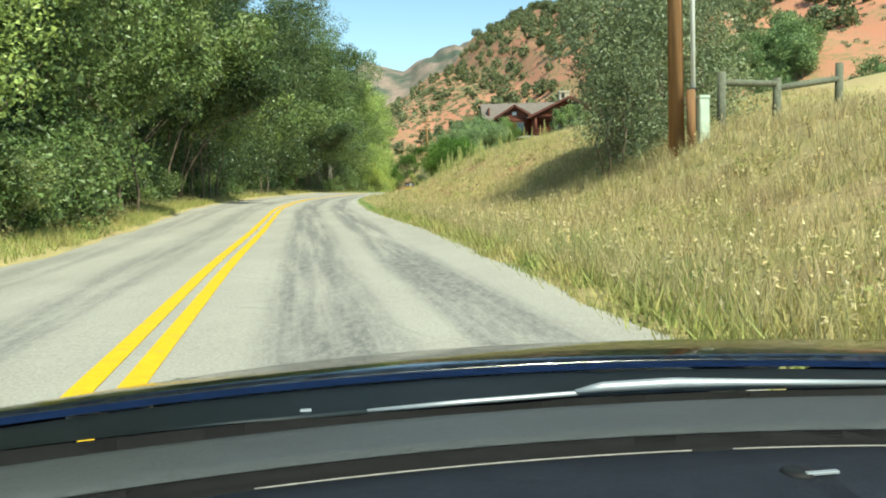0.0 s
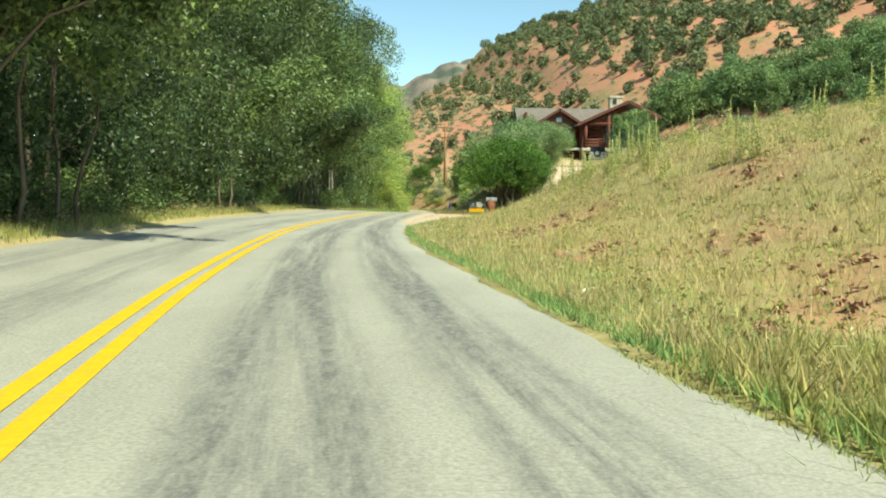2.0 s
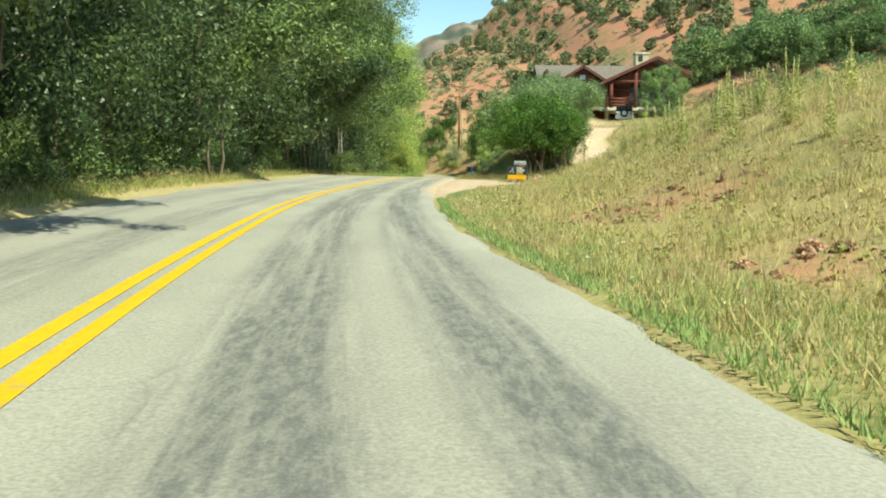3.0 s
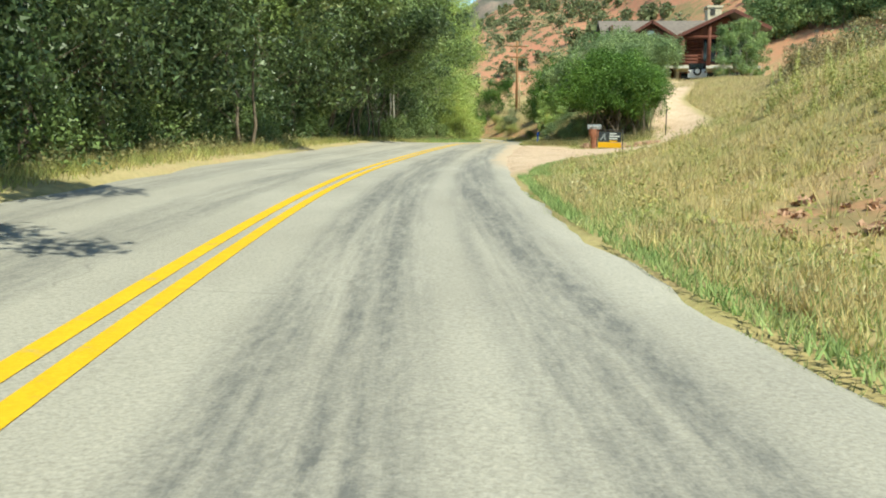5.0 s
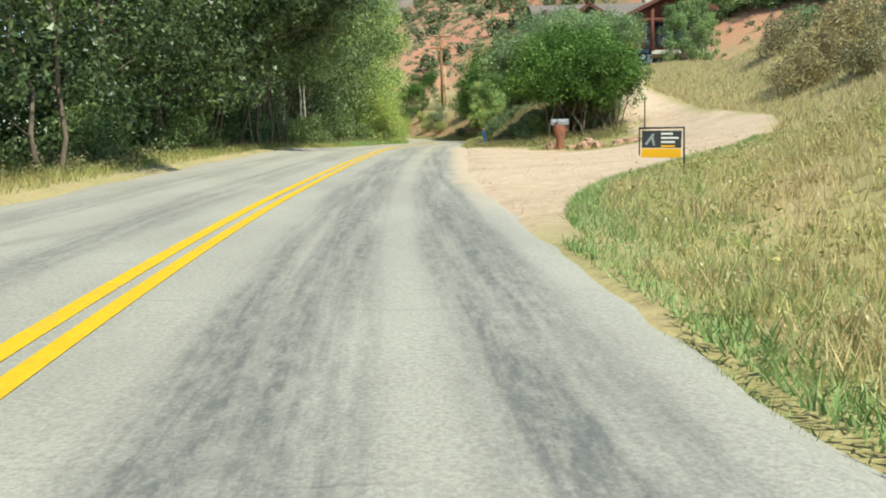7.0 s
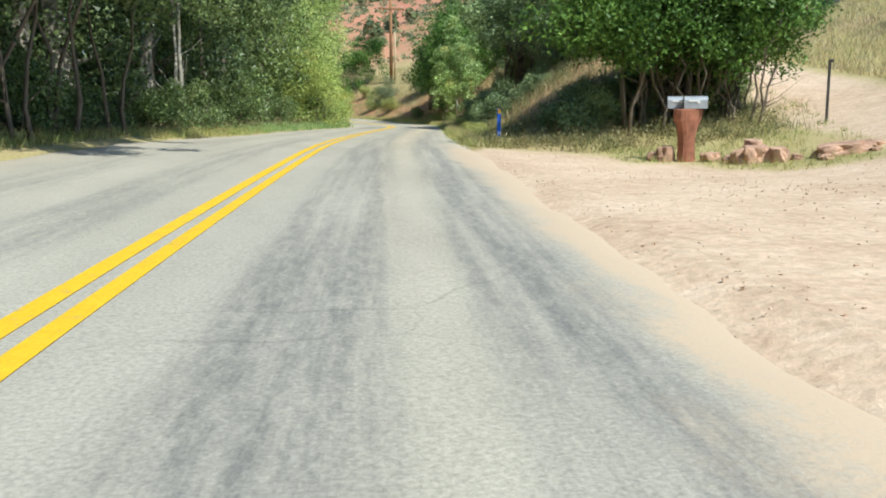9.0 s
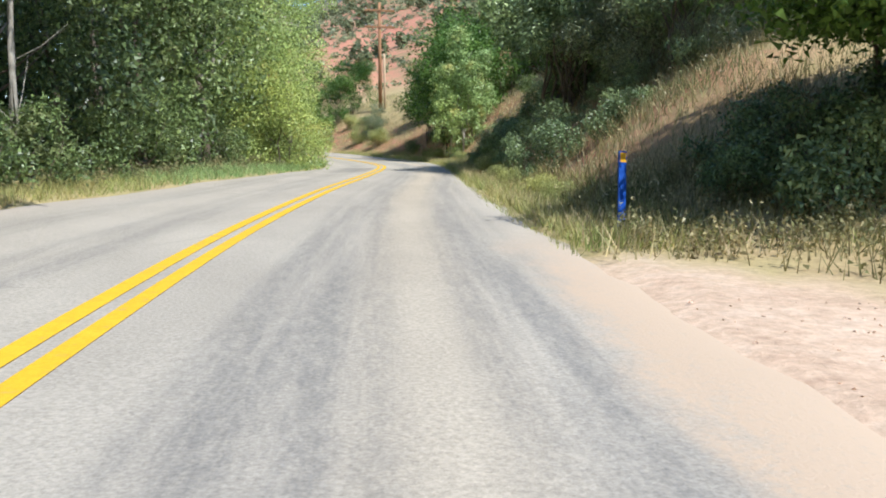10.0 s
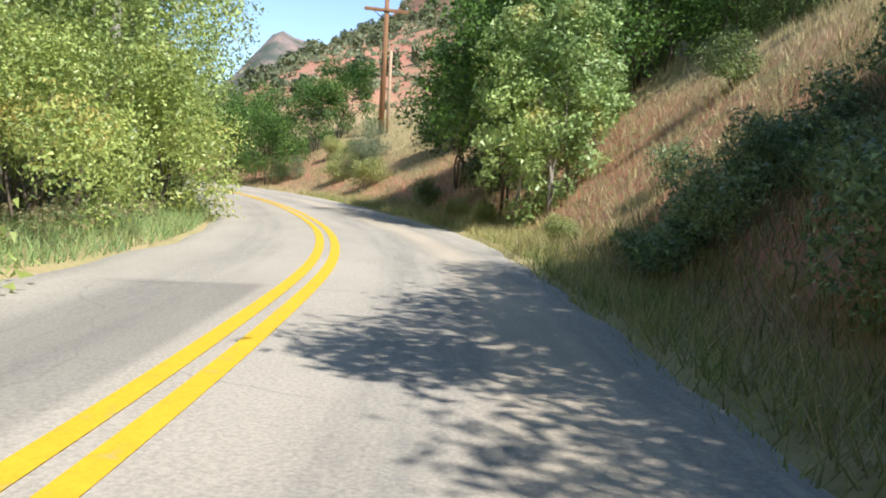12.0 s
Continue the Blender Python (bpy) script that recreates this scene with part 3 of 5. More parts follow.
for side in (-1, 1):
    lv = []
    for y in ry:
        c = float(line_x(y)) + side * 0.11
        slant = float(line_x(y + 0.5) - line_x(y - 0.5))
        half = 0.062 * math.hypot(1, slant)
        for x in (c - half, c + half):
            lv.append((x, y, float(banked(x, y)) + 0.006))
    i = np.arange(len(ry) - 1) * 2
    strip = mesh_from("centre_line", lv, np.stack([i, i + 1, i + 3, i + 2], -1), LINE, True)
    tagged(new("centre_line", strip), "solid yellow painted line along the road's middle", "road marking", "double yellow line", "structure")


# ------------------------------------------------------------------ plants
def leaves(rng, centres, radii, count, size, flat=0.52, droop=0.0, shell=0.55):
    """Leaves strewn through a set of round clumps, thicker towards their outsides."""
    centres, radii = np.asarray(centres, float), np.asarray(radii, float)
    vol = radii.prod(1) ** (2 / 3)
    pick = rng.choice(len(centres), count, p=vol / vol.sum())
    way = rng.normal(size=(count, 3))
    way /= np.linalg.norm(way, axis=1)[:, None]
    far = shell + (1 - shell) * rng.random(count) ** 0.7
    far *= 1 + 0.16 * rng.normal(size=count)
    pos = centres[pick] + way * radii[pick] * far[:, None]
    normal = way * 0.7 + rng.normal(size=(count, 3)) * 0.7 + np.array([0, 0, 0.35])
    normal /= np.linalg.norm(normal, axis=1)[:, None]
    a = np.cross(normal, rng.normal(size=(count, 3)))
    a /= np.linalg.norm(a, axis=1)[:, None] + 1e-9
    b = np.cross(normal, a)
    s = 1.08 * size * (0.6 + 0.8 * rng.random(count))[:, None]
    co = np.stack([pos + a * s * 1.25, pos - a * s * 0.75 + b * s * 1.1 * flat, pos - a * s * 0.75 - b * s * 1.1 * flat], 1).reshape(-1, 3)
    return co, np.arange(3 * count).reshape(-1, 3)


def clumps(rng, n, height_, spread, low, r, taper=0.5, lean=(0, 0)):
    """Centres and radii of a crown's clumps: an uneven dome."""
    out, rad = [], []
    for _ in range(n):
        h = low + (height_ - low) * rng.random() ** 0.85
        t = (h - low) / (height_ - low)
        w = spread * (1 - taper * t**1.6) * (0.35 + 0.65 * min(1, 0.5 + 2.2 * t))
        ang, d = rng.random() * 2 * math.pi, w * math.sqrt(rng.random())
        out.append((d * math.cos(ang) + lean[0] * t, d * math.sin(ang) + lean[1] * t, h))
        k = r * (0.65 + 0.7 * rng.random())
        rad.append((k, k, k * (0.75 + 0.3 * rng.random())))
    return out, rad


def wood(rng, stems, height_, spread, r, limbs=6, bend=0.3, lean=(0, 0)):
    bm = bmesh.new()
    for s in range(stems):
        ang = rng.random() * 2 * math.pi
        foot = Vector((math.cos(ang), math.sin(ang), 0)) * (0.0 if stems == 1 else 0.35 * spread * rng.random())
        top = foot * 1.6 + Vector((rng.normal() * bend + 0.7 * lean[0], rng.normal() * bend + 0.7 * lean[1], height_ * (0.75 + 0.2 * rng.random())))
        pts = [foot + (top - foot) * t + Vector((rng.normal(), rng.normal(), 0)) * bend * 0.35 * (0 < t < 1) + Vector((0, 0, 0.9 * abs(lean[0]) * t * (1 - t))) for t in np.linspace(0, 1, 7)]
        pts[0].z = -0.4
        rr = [r * (1.25 if k == 0 else 1 - 0.85 * k / 6) for k in range(7)]
        tube(bm, pts, rr, 8 if r > 0.06 else 5)
        for _ in range(limbs):
            k = rng.integers(1, 6)
            a = rng.random() * 2 * math.pi
            reach = spread * (0.3 + 0.3 * rng.random())
            p = pts[k]
            tip = p + Vector((math.cos(a) * reach, math.sin(a) * reach, reach * (0.4 + 0.7 * rng.random())))
            mid = (p + tip) / 2 + Vector((0, 0, -0.08 * reach))
            tube(bm, [p, mid, tip], [rr[k] * 0.35, rr[k] * 0.2, rr[k] * 0.05], 4)
    return bm


def plant(name, seed, label, category, group, height_, spread, low, r, n, count, size, leaf, bark, stems, stem_r, taper=0.5, limbs=6, lean=(0, 0), shell=0.5, bowed=False):
    rng = np.random.default_rng(seed)
    ob = thing(name, pose(0, 0, -500), label, category, group)
    part("trunk", wood(rng, stems, height_ * 0.9, spread, stem_r, limbs, lean=lean if bowed else (0, 0)), bark, ob)
    c, k = clumps(rng, n, height_, spread, low, r, taper, lean)
    part("crown", mesh_from("crown", *leaves(rng, c, k, count, size, shell=shell), leaf), leaf, ob)
    return ob


def settle(x, y, sink=0.05):
    return float(height(x, y)) - sink


def grow(kinds, rng, x, y, scale, sink=0.05, spin=180):
    """Sets a copy of one of the kinds on the ground."""
    ob = kinds[int(rng.integers(len(kinds)))]
    got = copy_thing(ob, pose(x, y, settle(x, y, sink), rng.normal() * 2, rng.normal() * 2, (2 * rng.random() - 1) * spin))
    s = scale * (0.9 + 0.2 * rng.random())
    got.scale = (s * (0.92 + 0.16 * rng.random()), s * (0.92 + 0.16 * rng.random()), s)
    return got


def remove(ob):
    for o in [*ob.children_recursive, ob]:
        bpy.data.objects.remove(o)


rng = np.random.default_rng(5)
POPLARS = [plant("cottonwood_tree", 20 + k, "tall green cottonwood tree beside the road", "tree", "cottonwood trees along the road", 14.5, 3.7, 1.3 if k % 2 else 2.6, 0.82, 60, 25000, 0.062, LEAF_POPLAR, BARK, 3, 0.13, 0.5, 9, lean=(2.2, 0), shell=0.72) for k in range(4)]
SHADE_POPLARS = [plant("cottonwood_tree", 26 + k, "tall cottonwood tree beside the road, its shade put into the leaf colour", "tree", "cottonwood trees along the road", 14.5, 3.6, 1.0 if k else 2.0, 0.8, 62, 23000, 0.065, LEAF_SHADE, BARK, 2, 0.11, 0.5, 9, lean=(1.8, 0), shell=0.72) for k in range(2)]
BACK_POPLARS = [plant("cottonwood_tree", 35 + k, "tall green cottonwood tree by the creek", "tree", "cottonwood trees along the road", 14.5, 4.0, 1.2, 1.3, 46, 7500, 0.135, LEAF_POPLAR, BARK, 1, 0.2, 0.5, 8, shell=0.6) for k in range(2)]
SUNLIT_POPLARS = [plant("cottonwood_tree", 30 + k, "light green cottonwood at the bend, leaves brightened as if sunlit", "tree", "cottonwood trees along the road", 13.0, 3.3, 1.6, 0.85, 60, 26000, 0.051, LEAF_SUNLIT, BARK_PALE, 2, 0.15, 0.6, 9, lean=(1.2, 0), shell=0.65) for k in range(2)]
OAKS = [plant("oak_shrub", 40 + k, "dense dark green scrub oak on the bank", "shrub", "scrub oaks", 4.6, 2.3, 0.9, 0.66, 34, 11000, 0.052, LEAF_OAK, BARK, 6, 0.035, 0.45, 4) for k in range(3)]
THICKET = [plant("oak_tree", 140 + k, "bushy fresh green oak on bare dark stems", "tree", "oaks on the bank", 3.9, 2.35, 1.75, 0.62, 42, 16000, 0.05, LEAF_OAK, BARK, 8, 0.045, 0.4, 5) for k in range(3)]
BANK = [plant("oak_tree", 145 + k, "grey green oak with bare stems on the red bank", "tree", "oaks on the bank", 4.0, 2.2, 1.7, 0.6, 40, 14000, 0.05, LEAF_BANK, BARK, 8, 0.045, 0.4, 5) for k in range(2)]
BELT = [plant("oak_shrub", 150 + k, "round dark green scrub oak on the far slope", "shrub", "scrub oaks", 4.8, 2.9, 0.3, 0.9, 26, 3200, 0.125, LEAF_BELT, BARK, 3, 0.05, 0.45, 2) for k in range(2)]
SHRUBS = [plant("roadside_shrub", 60 + k, "leafy green shrub at the foot of the trees", "shrub", "shrubs under the trees", 2.2, 1.4, 0.15, 0.5, 20, 4500, 0.05, LEAF_POPLAR, BARK, 5, 0.03, 0.4, 2) for k in range(2)]
TURNING = [plant("turning_shrub", 70 + k, "shrub with leaves turning yellow beside the road", "shrub", "shrubs turning yellow", 3.0, 1.7, 0.15, 0.5, 30, 14000, 0.033, LEAF_YELLOW, BARK, 5, 0.03, 0.45, 2) for k in range(2)]
ASPENS = [plant("aspen_tree", 80 + k, "slender aspen sapling with pale green leaves", "tree", "young aspens", 5.0, 1.05, 0.5, 0.36, 34, 5200, 0.05, LEAF_ASPEN, BARK_PALE, 2, 0.05, 0.7, 5) for k in range(2)]
GROVE = [plant("aspen_tree", 84 + k, "bushy aspen with soft green leaves beside the house", "tree", "aspens by the house", 5.0, 1.25, 0.4, 0.4, 32, 5200, 0.06, LEAF_GROVE, BARK_PALE, 3, 0.05, 0.7, 5) for k in range(2)]
SAGE = [plant("grey_shrub", 90 + k, "grey green serviceberry shrub on the slope", "shrub", "grey shrubs", 3.4, 1.7, 0.2, 0.6, 30, 14000, 0.032, LEAF_SAGE, BARK, 6, 0.03, 0.45, 3) for k in range(2)]
SPROUTS = [plant("oak_sprout", 98 + k, "low scrub oak growth on the shaded bank", "shrub", "oak undergrowth", 1.3, 0.9, 0.05, 0.36, 16, 2300, 0.042, LEAF_BANK, BARK, 6, 0.015, 0.4, 1) for k in range(2)]
BRUSH = [plant("dry_brush", 95 + k, "brown dry brush on the grassy slope", "shrub", "dry brush", 1.8, 1.5, 0.05, 0.45, 20, 4500, 0.045, LEAF_BROWN, BARK, 6, 0.02, 0.4, 2) for k in range(2)]

BROOM = [plant("rabbitbrush", 110 + k, "rounded yellow green rabbitbrush at the road edge", "shrub", "rabbitbrush at the road edge", 1.9, 1.5, 0.1, 0.55, 22, 7000, 0.045, LEAF_BROOM, BARK, 6, 0.02, 0.4, 1) for k in range(2)]
# three overhanging kinds, added only to throw shade on the road
BOUGHS = [plant("cottonwood_tree", 165 + k, "young cottonwood bending far out over the road, added for its shadow", "tree", "cottonwood trees along the road", 6.0, 1.3, 3.4, 0.6, 22, 8000, 0.06, LEAF_POPLAR, BARK, 1, 0.045, 0.4, 2, lean=(3.9, 0), bowed=True) for k in range(2)]
ARMS = [plant("cottonwood_tree", 175, "low cottonwood added to arch over the road and shade it", "tree", "cottonwood trees along the road", 5.0, 1.3, 3.3, 0.55, 22, 8000, 0.06, LEAF_SHADE, BARK, 1, 0.045, 0.4, 2, lean=(5.8, 0), bowed=True)]
LEANING = [plant("cottonwood_tree", 160 + k, "young cottonwood added to lean out and shade the road's edge", "tree", "cottonwood trees along the road", 5.4, 1.5, 2.7, 0.55, 24, 7000, 0.055, LEAF_POPLAR, BARK, 2, 0.05, 0.4, 2, lean=(2.3, 0)) for k in range(2)]
# undergrowth takes the leaf colour that has shade painted in
UNDER = [plant("shade_shrub", 170 + k, "leafy shrub under the trees, leaves coloured dark for the shade", "shrub", "shrubs under the trees", 3.4, 2.0, 0.2, 0.7, 22, 5000, 0.07, LEAF_SHADE, BARK, 4, 0.03, 0.4, 2) for k in range(2)]
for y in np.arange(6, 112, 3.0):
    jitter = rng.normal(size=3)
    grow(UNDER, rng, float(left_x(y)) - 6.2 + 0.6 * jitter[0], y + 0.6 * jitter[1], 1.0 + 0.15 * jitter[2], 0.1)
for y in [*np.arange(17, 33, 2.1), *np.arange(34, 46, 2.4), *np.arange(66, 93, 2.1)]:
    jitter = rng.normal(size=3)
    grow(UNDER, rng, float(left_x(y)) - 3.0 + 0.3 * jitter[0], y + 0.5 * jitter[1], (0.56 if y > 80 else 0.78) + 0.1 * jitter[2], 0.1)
# the wall of trees along the left
# overhanging trees, added where shadow should fall on the left lane
for y in (36.8, 39.4, 72.5, 75.6, 82.0):
    grow(BOUGHS, rng, float(left_x(y)) - 1.7, y, 1.15, 0.1, 12)
for y in (38.2, 74.0, 78.6):
    grow(ARMS, rng, float(left_x(y)) - 1.7, y, 1.1, 0.1, 10)
for y in (26.5, 40.2, 42.3, 60.5, 78.5, 81.0, 83.5):
    grow(LEANING, rng, float(left_x(y)) - 0.6, y, 1.12, 0.1, 15)
for y in np.arange(7.5, 142, 3.5):
    jitter = rng.normal(size=4)
    x = float(left_x(y)) - (3.3 if y < 100 else 4.6) + 0.5 * jitter[0]
    if 78 < y < 95:
        x -= 2.6
    grow(SUNLIT_POPLARS if y > 107 or rng.random() < 0.04 else SHADE_POPLARS if 40 < y < 96 else POPLARS, rng, x, y + 0.7 * jitter[1], 0.92 + 0.1 * jitter[2], 0.2, 40)
# old cottonwoods with thick bare boles, and a pale one beside them
OLD = [plant("old_cottonwood_tree", 180 + k, "old cottonwood with a thick furrowed grey trunk", "tree", "cottonwood trees along the road", 15.0, 4.0, 5.0, 1.1, 46, 22000, 0.06, LEAF_POPLAR, BARK_OLD, 1, 0.36, 0.5, 7, lean=(1.5, 0), shell=0.7) for k in range(2)]
PALE = [plant("pale_cottonwood_tree", 190, "young cottonwood with a pale trunk and bare lower twigs", "tree", "cottonwood trees along the road", 11.0, 2.4, 4.4, 0.8, 34, 15000, 0.056, LEAF_POPLAR, BARK_PALE, 2, 0.08, 0.5, 14, shell=0.7)]
for x, y, s in ((-13.9, 85.6, 1.0), (-14.7, 86.4, 1.05), (-13.6, 87.3, 0.95), (-15.4, 84.6, 1.0), (-12.6, 93.6, 0.75)):
    grow(OLD, rng, x, y, s, 0.2, 60).rotation_euler.y += 0.09 * rng.normal()
grow(PALE, rng, -11.3, 91.3, 1.0, 0.2, 60)
for y in np.arange(6, 160, 5.2):
    jitter = rng.normal(size=4)
    grow(BACK_POPLARS, rng, float(left_x(y)) - 8.5 + jitter[0], y + jitter[1], 1.12 + 0.08 * jitter[2], 0.2)
for y in np.arange(8, 107, 2.9):
    jitter = rng.normal(size=4)
    if not 104 < y < 118:
        grow(SHRUBS, rng, float(left_x(y)) - 2.0 + 0.45 * jitter[0], y + 0.5 * jitter[1], 0.6 + 0.25 * abs(jitter[2]), 0.1)
for y in np.arange(106.5, 138, 2.6):
    jitter = rng.normal(size=4)
    grow(TURNING, rng, float(left_x(y)) - 1.7 + 0.35 * jitter[0], y + 0.5 * jitter[1], 1.0 + 0.15 * jitter[2], 0.1)

for x, y, s in ((-9.6, 121, 0.95), (-10.5, 127, 1.0), (-11.6, 132, 1.05)):
    grow(SUNLIT_POPLARS, rng, x, y, s, 0.2, 25)
# the big oak thicket behind the letter boxes
for x, y, s in ((0.4, 82.6, 0.9), (1.3, 82.0, 0.86), (2.3, 81.9, 0.84), (1.5, 83.4, 0.95), (2.5, 82.7, 0.8), (1.5, 84.3, 0.84), (2.3, 84.4, 0.78)):
    grow(THICKET, rng, x, y, s)
# oaks along the cut bank, some leaning over the road
for k, (y, d, s) in enumerate(((90.0, 6.0, 0.82), (92.2, 5.7, 0.82), (92.4, 4.4, 0.62), (95.8, 5.0, 0.9), (97.6, 4.2, 0.92), (99.3, 3.1, 1.0), (101.2, 3.1, 1.05), (103.0, 3.5, 1.05), (104.2, 5.2, 1.1), (103.2, 6.8, 1.1), (105.6, 6.9, 1.05))):
    grow(BANK, rng, float(right_x(y)) + d, y, s)
for y in np.arange(94.5, 103, 2.6):
    for d, s in ((5.4, 0.85), (7.6, 0.85)):
        jitter = rng.normal(size=4)
        grow(BANK if rng.random() < 0.7 else SAGE, rng, float(right_x(y)) + d + 0.35 * jitter[0], y + 0.6 * jitter[1], s * (1 + 0.1 * jitter[2]))
for x, y, s in ((7.9, 117.0, 0.75), (9.0, 115.2, 0.75), (6.8, 119.5, 0.7), (2.4, 104.6, 1.0), (4.2, 105.8, 1.05), (4.2, 124.5, 1.2), (5.6, 126.5, 1.25), (6.0, 122.5, 0.75), (8.2, 121.5, 0.7), (9.6, 124.5, 0.65)):
    grow(OAKS, rng, x, y, s)
for k in range(85):
    y = rng.uniform(96, 110)
    grow(SPROUTS, rng, float(right_x(y)) + rng.uniform(1.0, 6.5), y, 0.3 + 0.55 * rng.random() ** 1.5)
for y, d, s in ((87.2, 0.75, 0.22), (88.4, 0.65, 0.24), (89.3, 0.8, 0.18), (93.4, 0.7, 0.24), (96.2, 0.75, 0.22), (99.6, 0.7, 0.3), (114.5, 1.0, 0.26), (120.5, 0.9, 0.3), (124.0, 1.1, 0.28)):
    grow(BROOM, rng, float(right_x(y)) + d, y, s)
for k in range(34):
    x = rng.uniform(-1.2, 3.6)
    grow(SPROUTS, rng, x, 82.6 + 0.15 * x + rng.uniform(0.0, 3.0), 0.35 + 0.45 * rng.random())
for k in range(15):
    y = rng.uniform(90, 96)
    grow(SPROUTS, rng, float(right_x(y)) + rng.uniform(1.2, 5.0), y, 0.25 + 0.4 * rng.random())
for k in range(12):
    y = rng.uniform(113, 126)
    grow(SPROUTS if k % 2 else SHRUBS, rng, float(right_x(y)) + rng.uniform(1.0, 8), y, 0.4 + 0.3 * rng.random())
for x, y, s in ((-8.4, 18.5, 1.0), (-9.0, 21.5, 1.1), (-7.9, 15.5, 0.95)):
    grow(SHRUBS, rng, x, y, s)
for x, y, s in ((1.6, 91.0, 0.5), (1.2, 93.8, 0.55), (1.5, 95.4, 0.95), (2.2, 96.6, 1.0)):
    grow(SAGE, rng, x, y, s)
for x, y, s in ((-0.2, 118.6, 1.05), (0.45, 118.0, 0.9), (0.3, 119.6, 1.2), (1.1, 118.7, 0.8)):
    grow(ASPENS, rng, x, y, s)
# oaks up the slope behind the bend
for x, y, s in ((0.5, 122, 1.2), (2.0, 124, 1.25), (1.2, 127, 1.3), (-0.2, 128, 1.0), (0.6, 136, 0.7), (-4.5, 154, 0.9), (-9, 155, 1.1), (-8, 148, 1.0), (-11, 151, 1.1), (-14, 155, 1.2), (-18, 160, 1.2), (-6, 152, 0.9), (-22, 166, 1.3)):
    grow(OAKS, rng, x, y, s)
for k in range(22):
    y = rng.uniform(126, 150)
    x = float(right_x(y)) + rng.uniform(0.8, 9)
    grow((SHRUBS, SAGE, BROOM)[k % 3], rng, x, y, 0.35 + 0.3 * rng.random())
# beside the near pole
for x, y, s in ((3.9, 19.4, 0.75), (4.3, 20.1, 0.95), (4.7, 20.6, 1.2), (5.2, 21.3, 1.1), (5.9, 22.8, 1.25), (7.6, 28.0, 1.1)):
    grow(SAGE, rng, x, y, s)
# about the house
for x, y, s in ((15.6, 118, 0.9), (16.6, 118.8, 1.0), (17.7, 119.4, 1.05), (18.8, 120.5, 1.05), (20.2, 122.5, 0.95), (9.2, 121.5, 0.85)):
    grow(GROVE, rng, x, y, s)
for x, y, s in ((9.5, 79, 0.9), (11, 80, 1.1), (12.5, 82, 1.1), (14, 85, 1.2), (10.5, 76, 0.8), (17, 88, 1.3), (13, 90, 1.0)):
    grow(BRUSH, rng, x, y, s)
# the belt of oaks across the slope beyond the house
for k in range(62):
    t = rng.random()
    grow(BELT, rng, 31 + 30 * t + rng.normal() * 1.5, 165 - 10 * t - 14 * rng.random() * (0.3 + t), 0.85 + 0.45 * rng.random())
for k in range(12):
    grow(BELT, rng, 34 + 26 * rng.random(), 112 + 28 * rng.random(), 0.7 + 0.4 * rng.random())
for kind in (POPLARS, SHADE_POPLARS, ARMS, OLD, PALE, BACK_POPLARS, SUNLIT_POPLARS, UNDER, BANK, LEANING, BOUGHS, BROOM, SPROUTS, OAKS, THICKET, BELT, SHRUBS, TURNING, ASPENS, GROVE, SAGE, BRUSH):
    for ob in kind:
        remove(ob)


# ------------------------------------------------------------------ plants too many to count
def blades(rng, x, y, tall, wide, lean=0.45, z=None):
    """One tapering blade at each place."""
    n = len(x)
    z = height(x, y) - 0.02 if z is None else z
    h = tall * (0.5 + 0.9 * rng.random(n))
    a = rng.random(n) * 2 * np.pi
    w = wide * (0.6 + 0.8 * rng.random(n))
    side = np.stack([np.cos(a), np.sin(a), 0 * a], -1) * w[:, None]
    bend = rng.normal(size=(n, 2)) * lean * h[:, None]
    foot = np.stack([x, y, z], -1)
    tip = foot + np.stack([bend[:, 0], bend[:, 1], h * 0.97], -1)
    co = np.stack([foot - side, foot + side, tip], 1)
    return co.reshape(-1, 3), np.arange(3 * n).reshape(-1, 3), tip


def strewn(rng, n, x_of, y0, y1, d0, d1, power=1.0):
    y = y0 + (y1 - y0) * rng.random(n)
    return x_of(y) + d0 + (d1 - d0) * rng.random(n) ** power, y


def stuff(name, co, faces, material, label, category):
    return tagged(new(name, mesh_from(name, co, faces, material)), label, category, kind="stuff")


def on_apron(x, y):
    return (y > 50.5) & (x < foot_x(y) + 0.15) & (y < 81) & (island(x, y) < 0.5)


def patchy(x, y, s=0.5):
    return 0.5 + 0.5 * np.sin(x * s * 1.7 + 2.1 * np.sin(y * s * 0.6)) * np.sin(y * s * 1.3 + 1.4 * np.sin(x * s))


rng = np.random.default_rng(11)
def tufted(rng, x, y, per, radius):
    """Gathers places into tufts of so many blades each."""
    k = rng.integers(0, len(x) // per, len(x))
    return x[k] + rng.normal(size=len(x)) * radius, y[k] + rng.normal(size=len(x)) * radius


def earth(x, y):
    return sum(np.exp(-(((x - bx) / br) ** 2 + ((y - by) / (1.6 * br)) ** 2)) for bx, by, br in BARE)


# tall grass by the pole, shorter and sparser on the slope beyond
x, y = strewn(rng, 170000, right_x, -3, 27, 0.25, 11, 1.35)
x, y = tufted(rng, x, y, 9, 0.05)
keep = rng.random(len(x)) < (0.25 + 0.75 * patchy(x, y, 1.3)) * (1 - 0.75 * step(20, 27, y))
co, faces, tips = blades(rng, x[keep], y[keep], 0.3, 0.006, 0.3)
stuff("tall_dry_grass", co, faces, GRASS_DRY, "tall dry golden grass on the roadside slope", "grass")
some = tips[rng.random(len(tips)) < 0.05]
ears = np.repeat(some, 5, 0) + np.stack([0.01 * rng.normal(size=5 * len(some)), 0.01 * rng.normal(size=5 * len(some)), np.tile(np.linspace(-0.09, 0.03, 5), len(some))], -1)
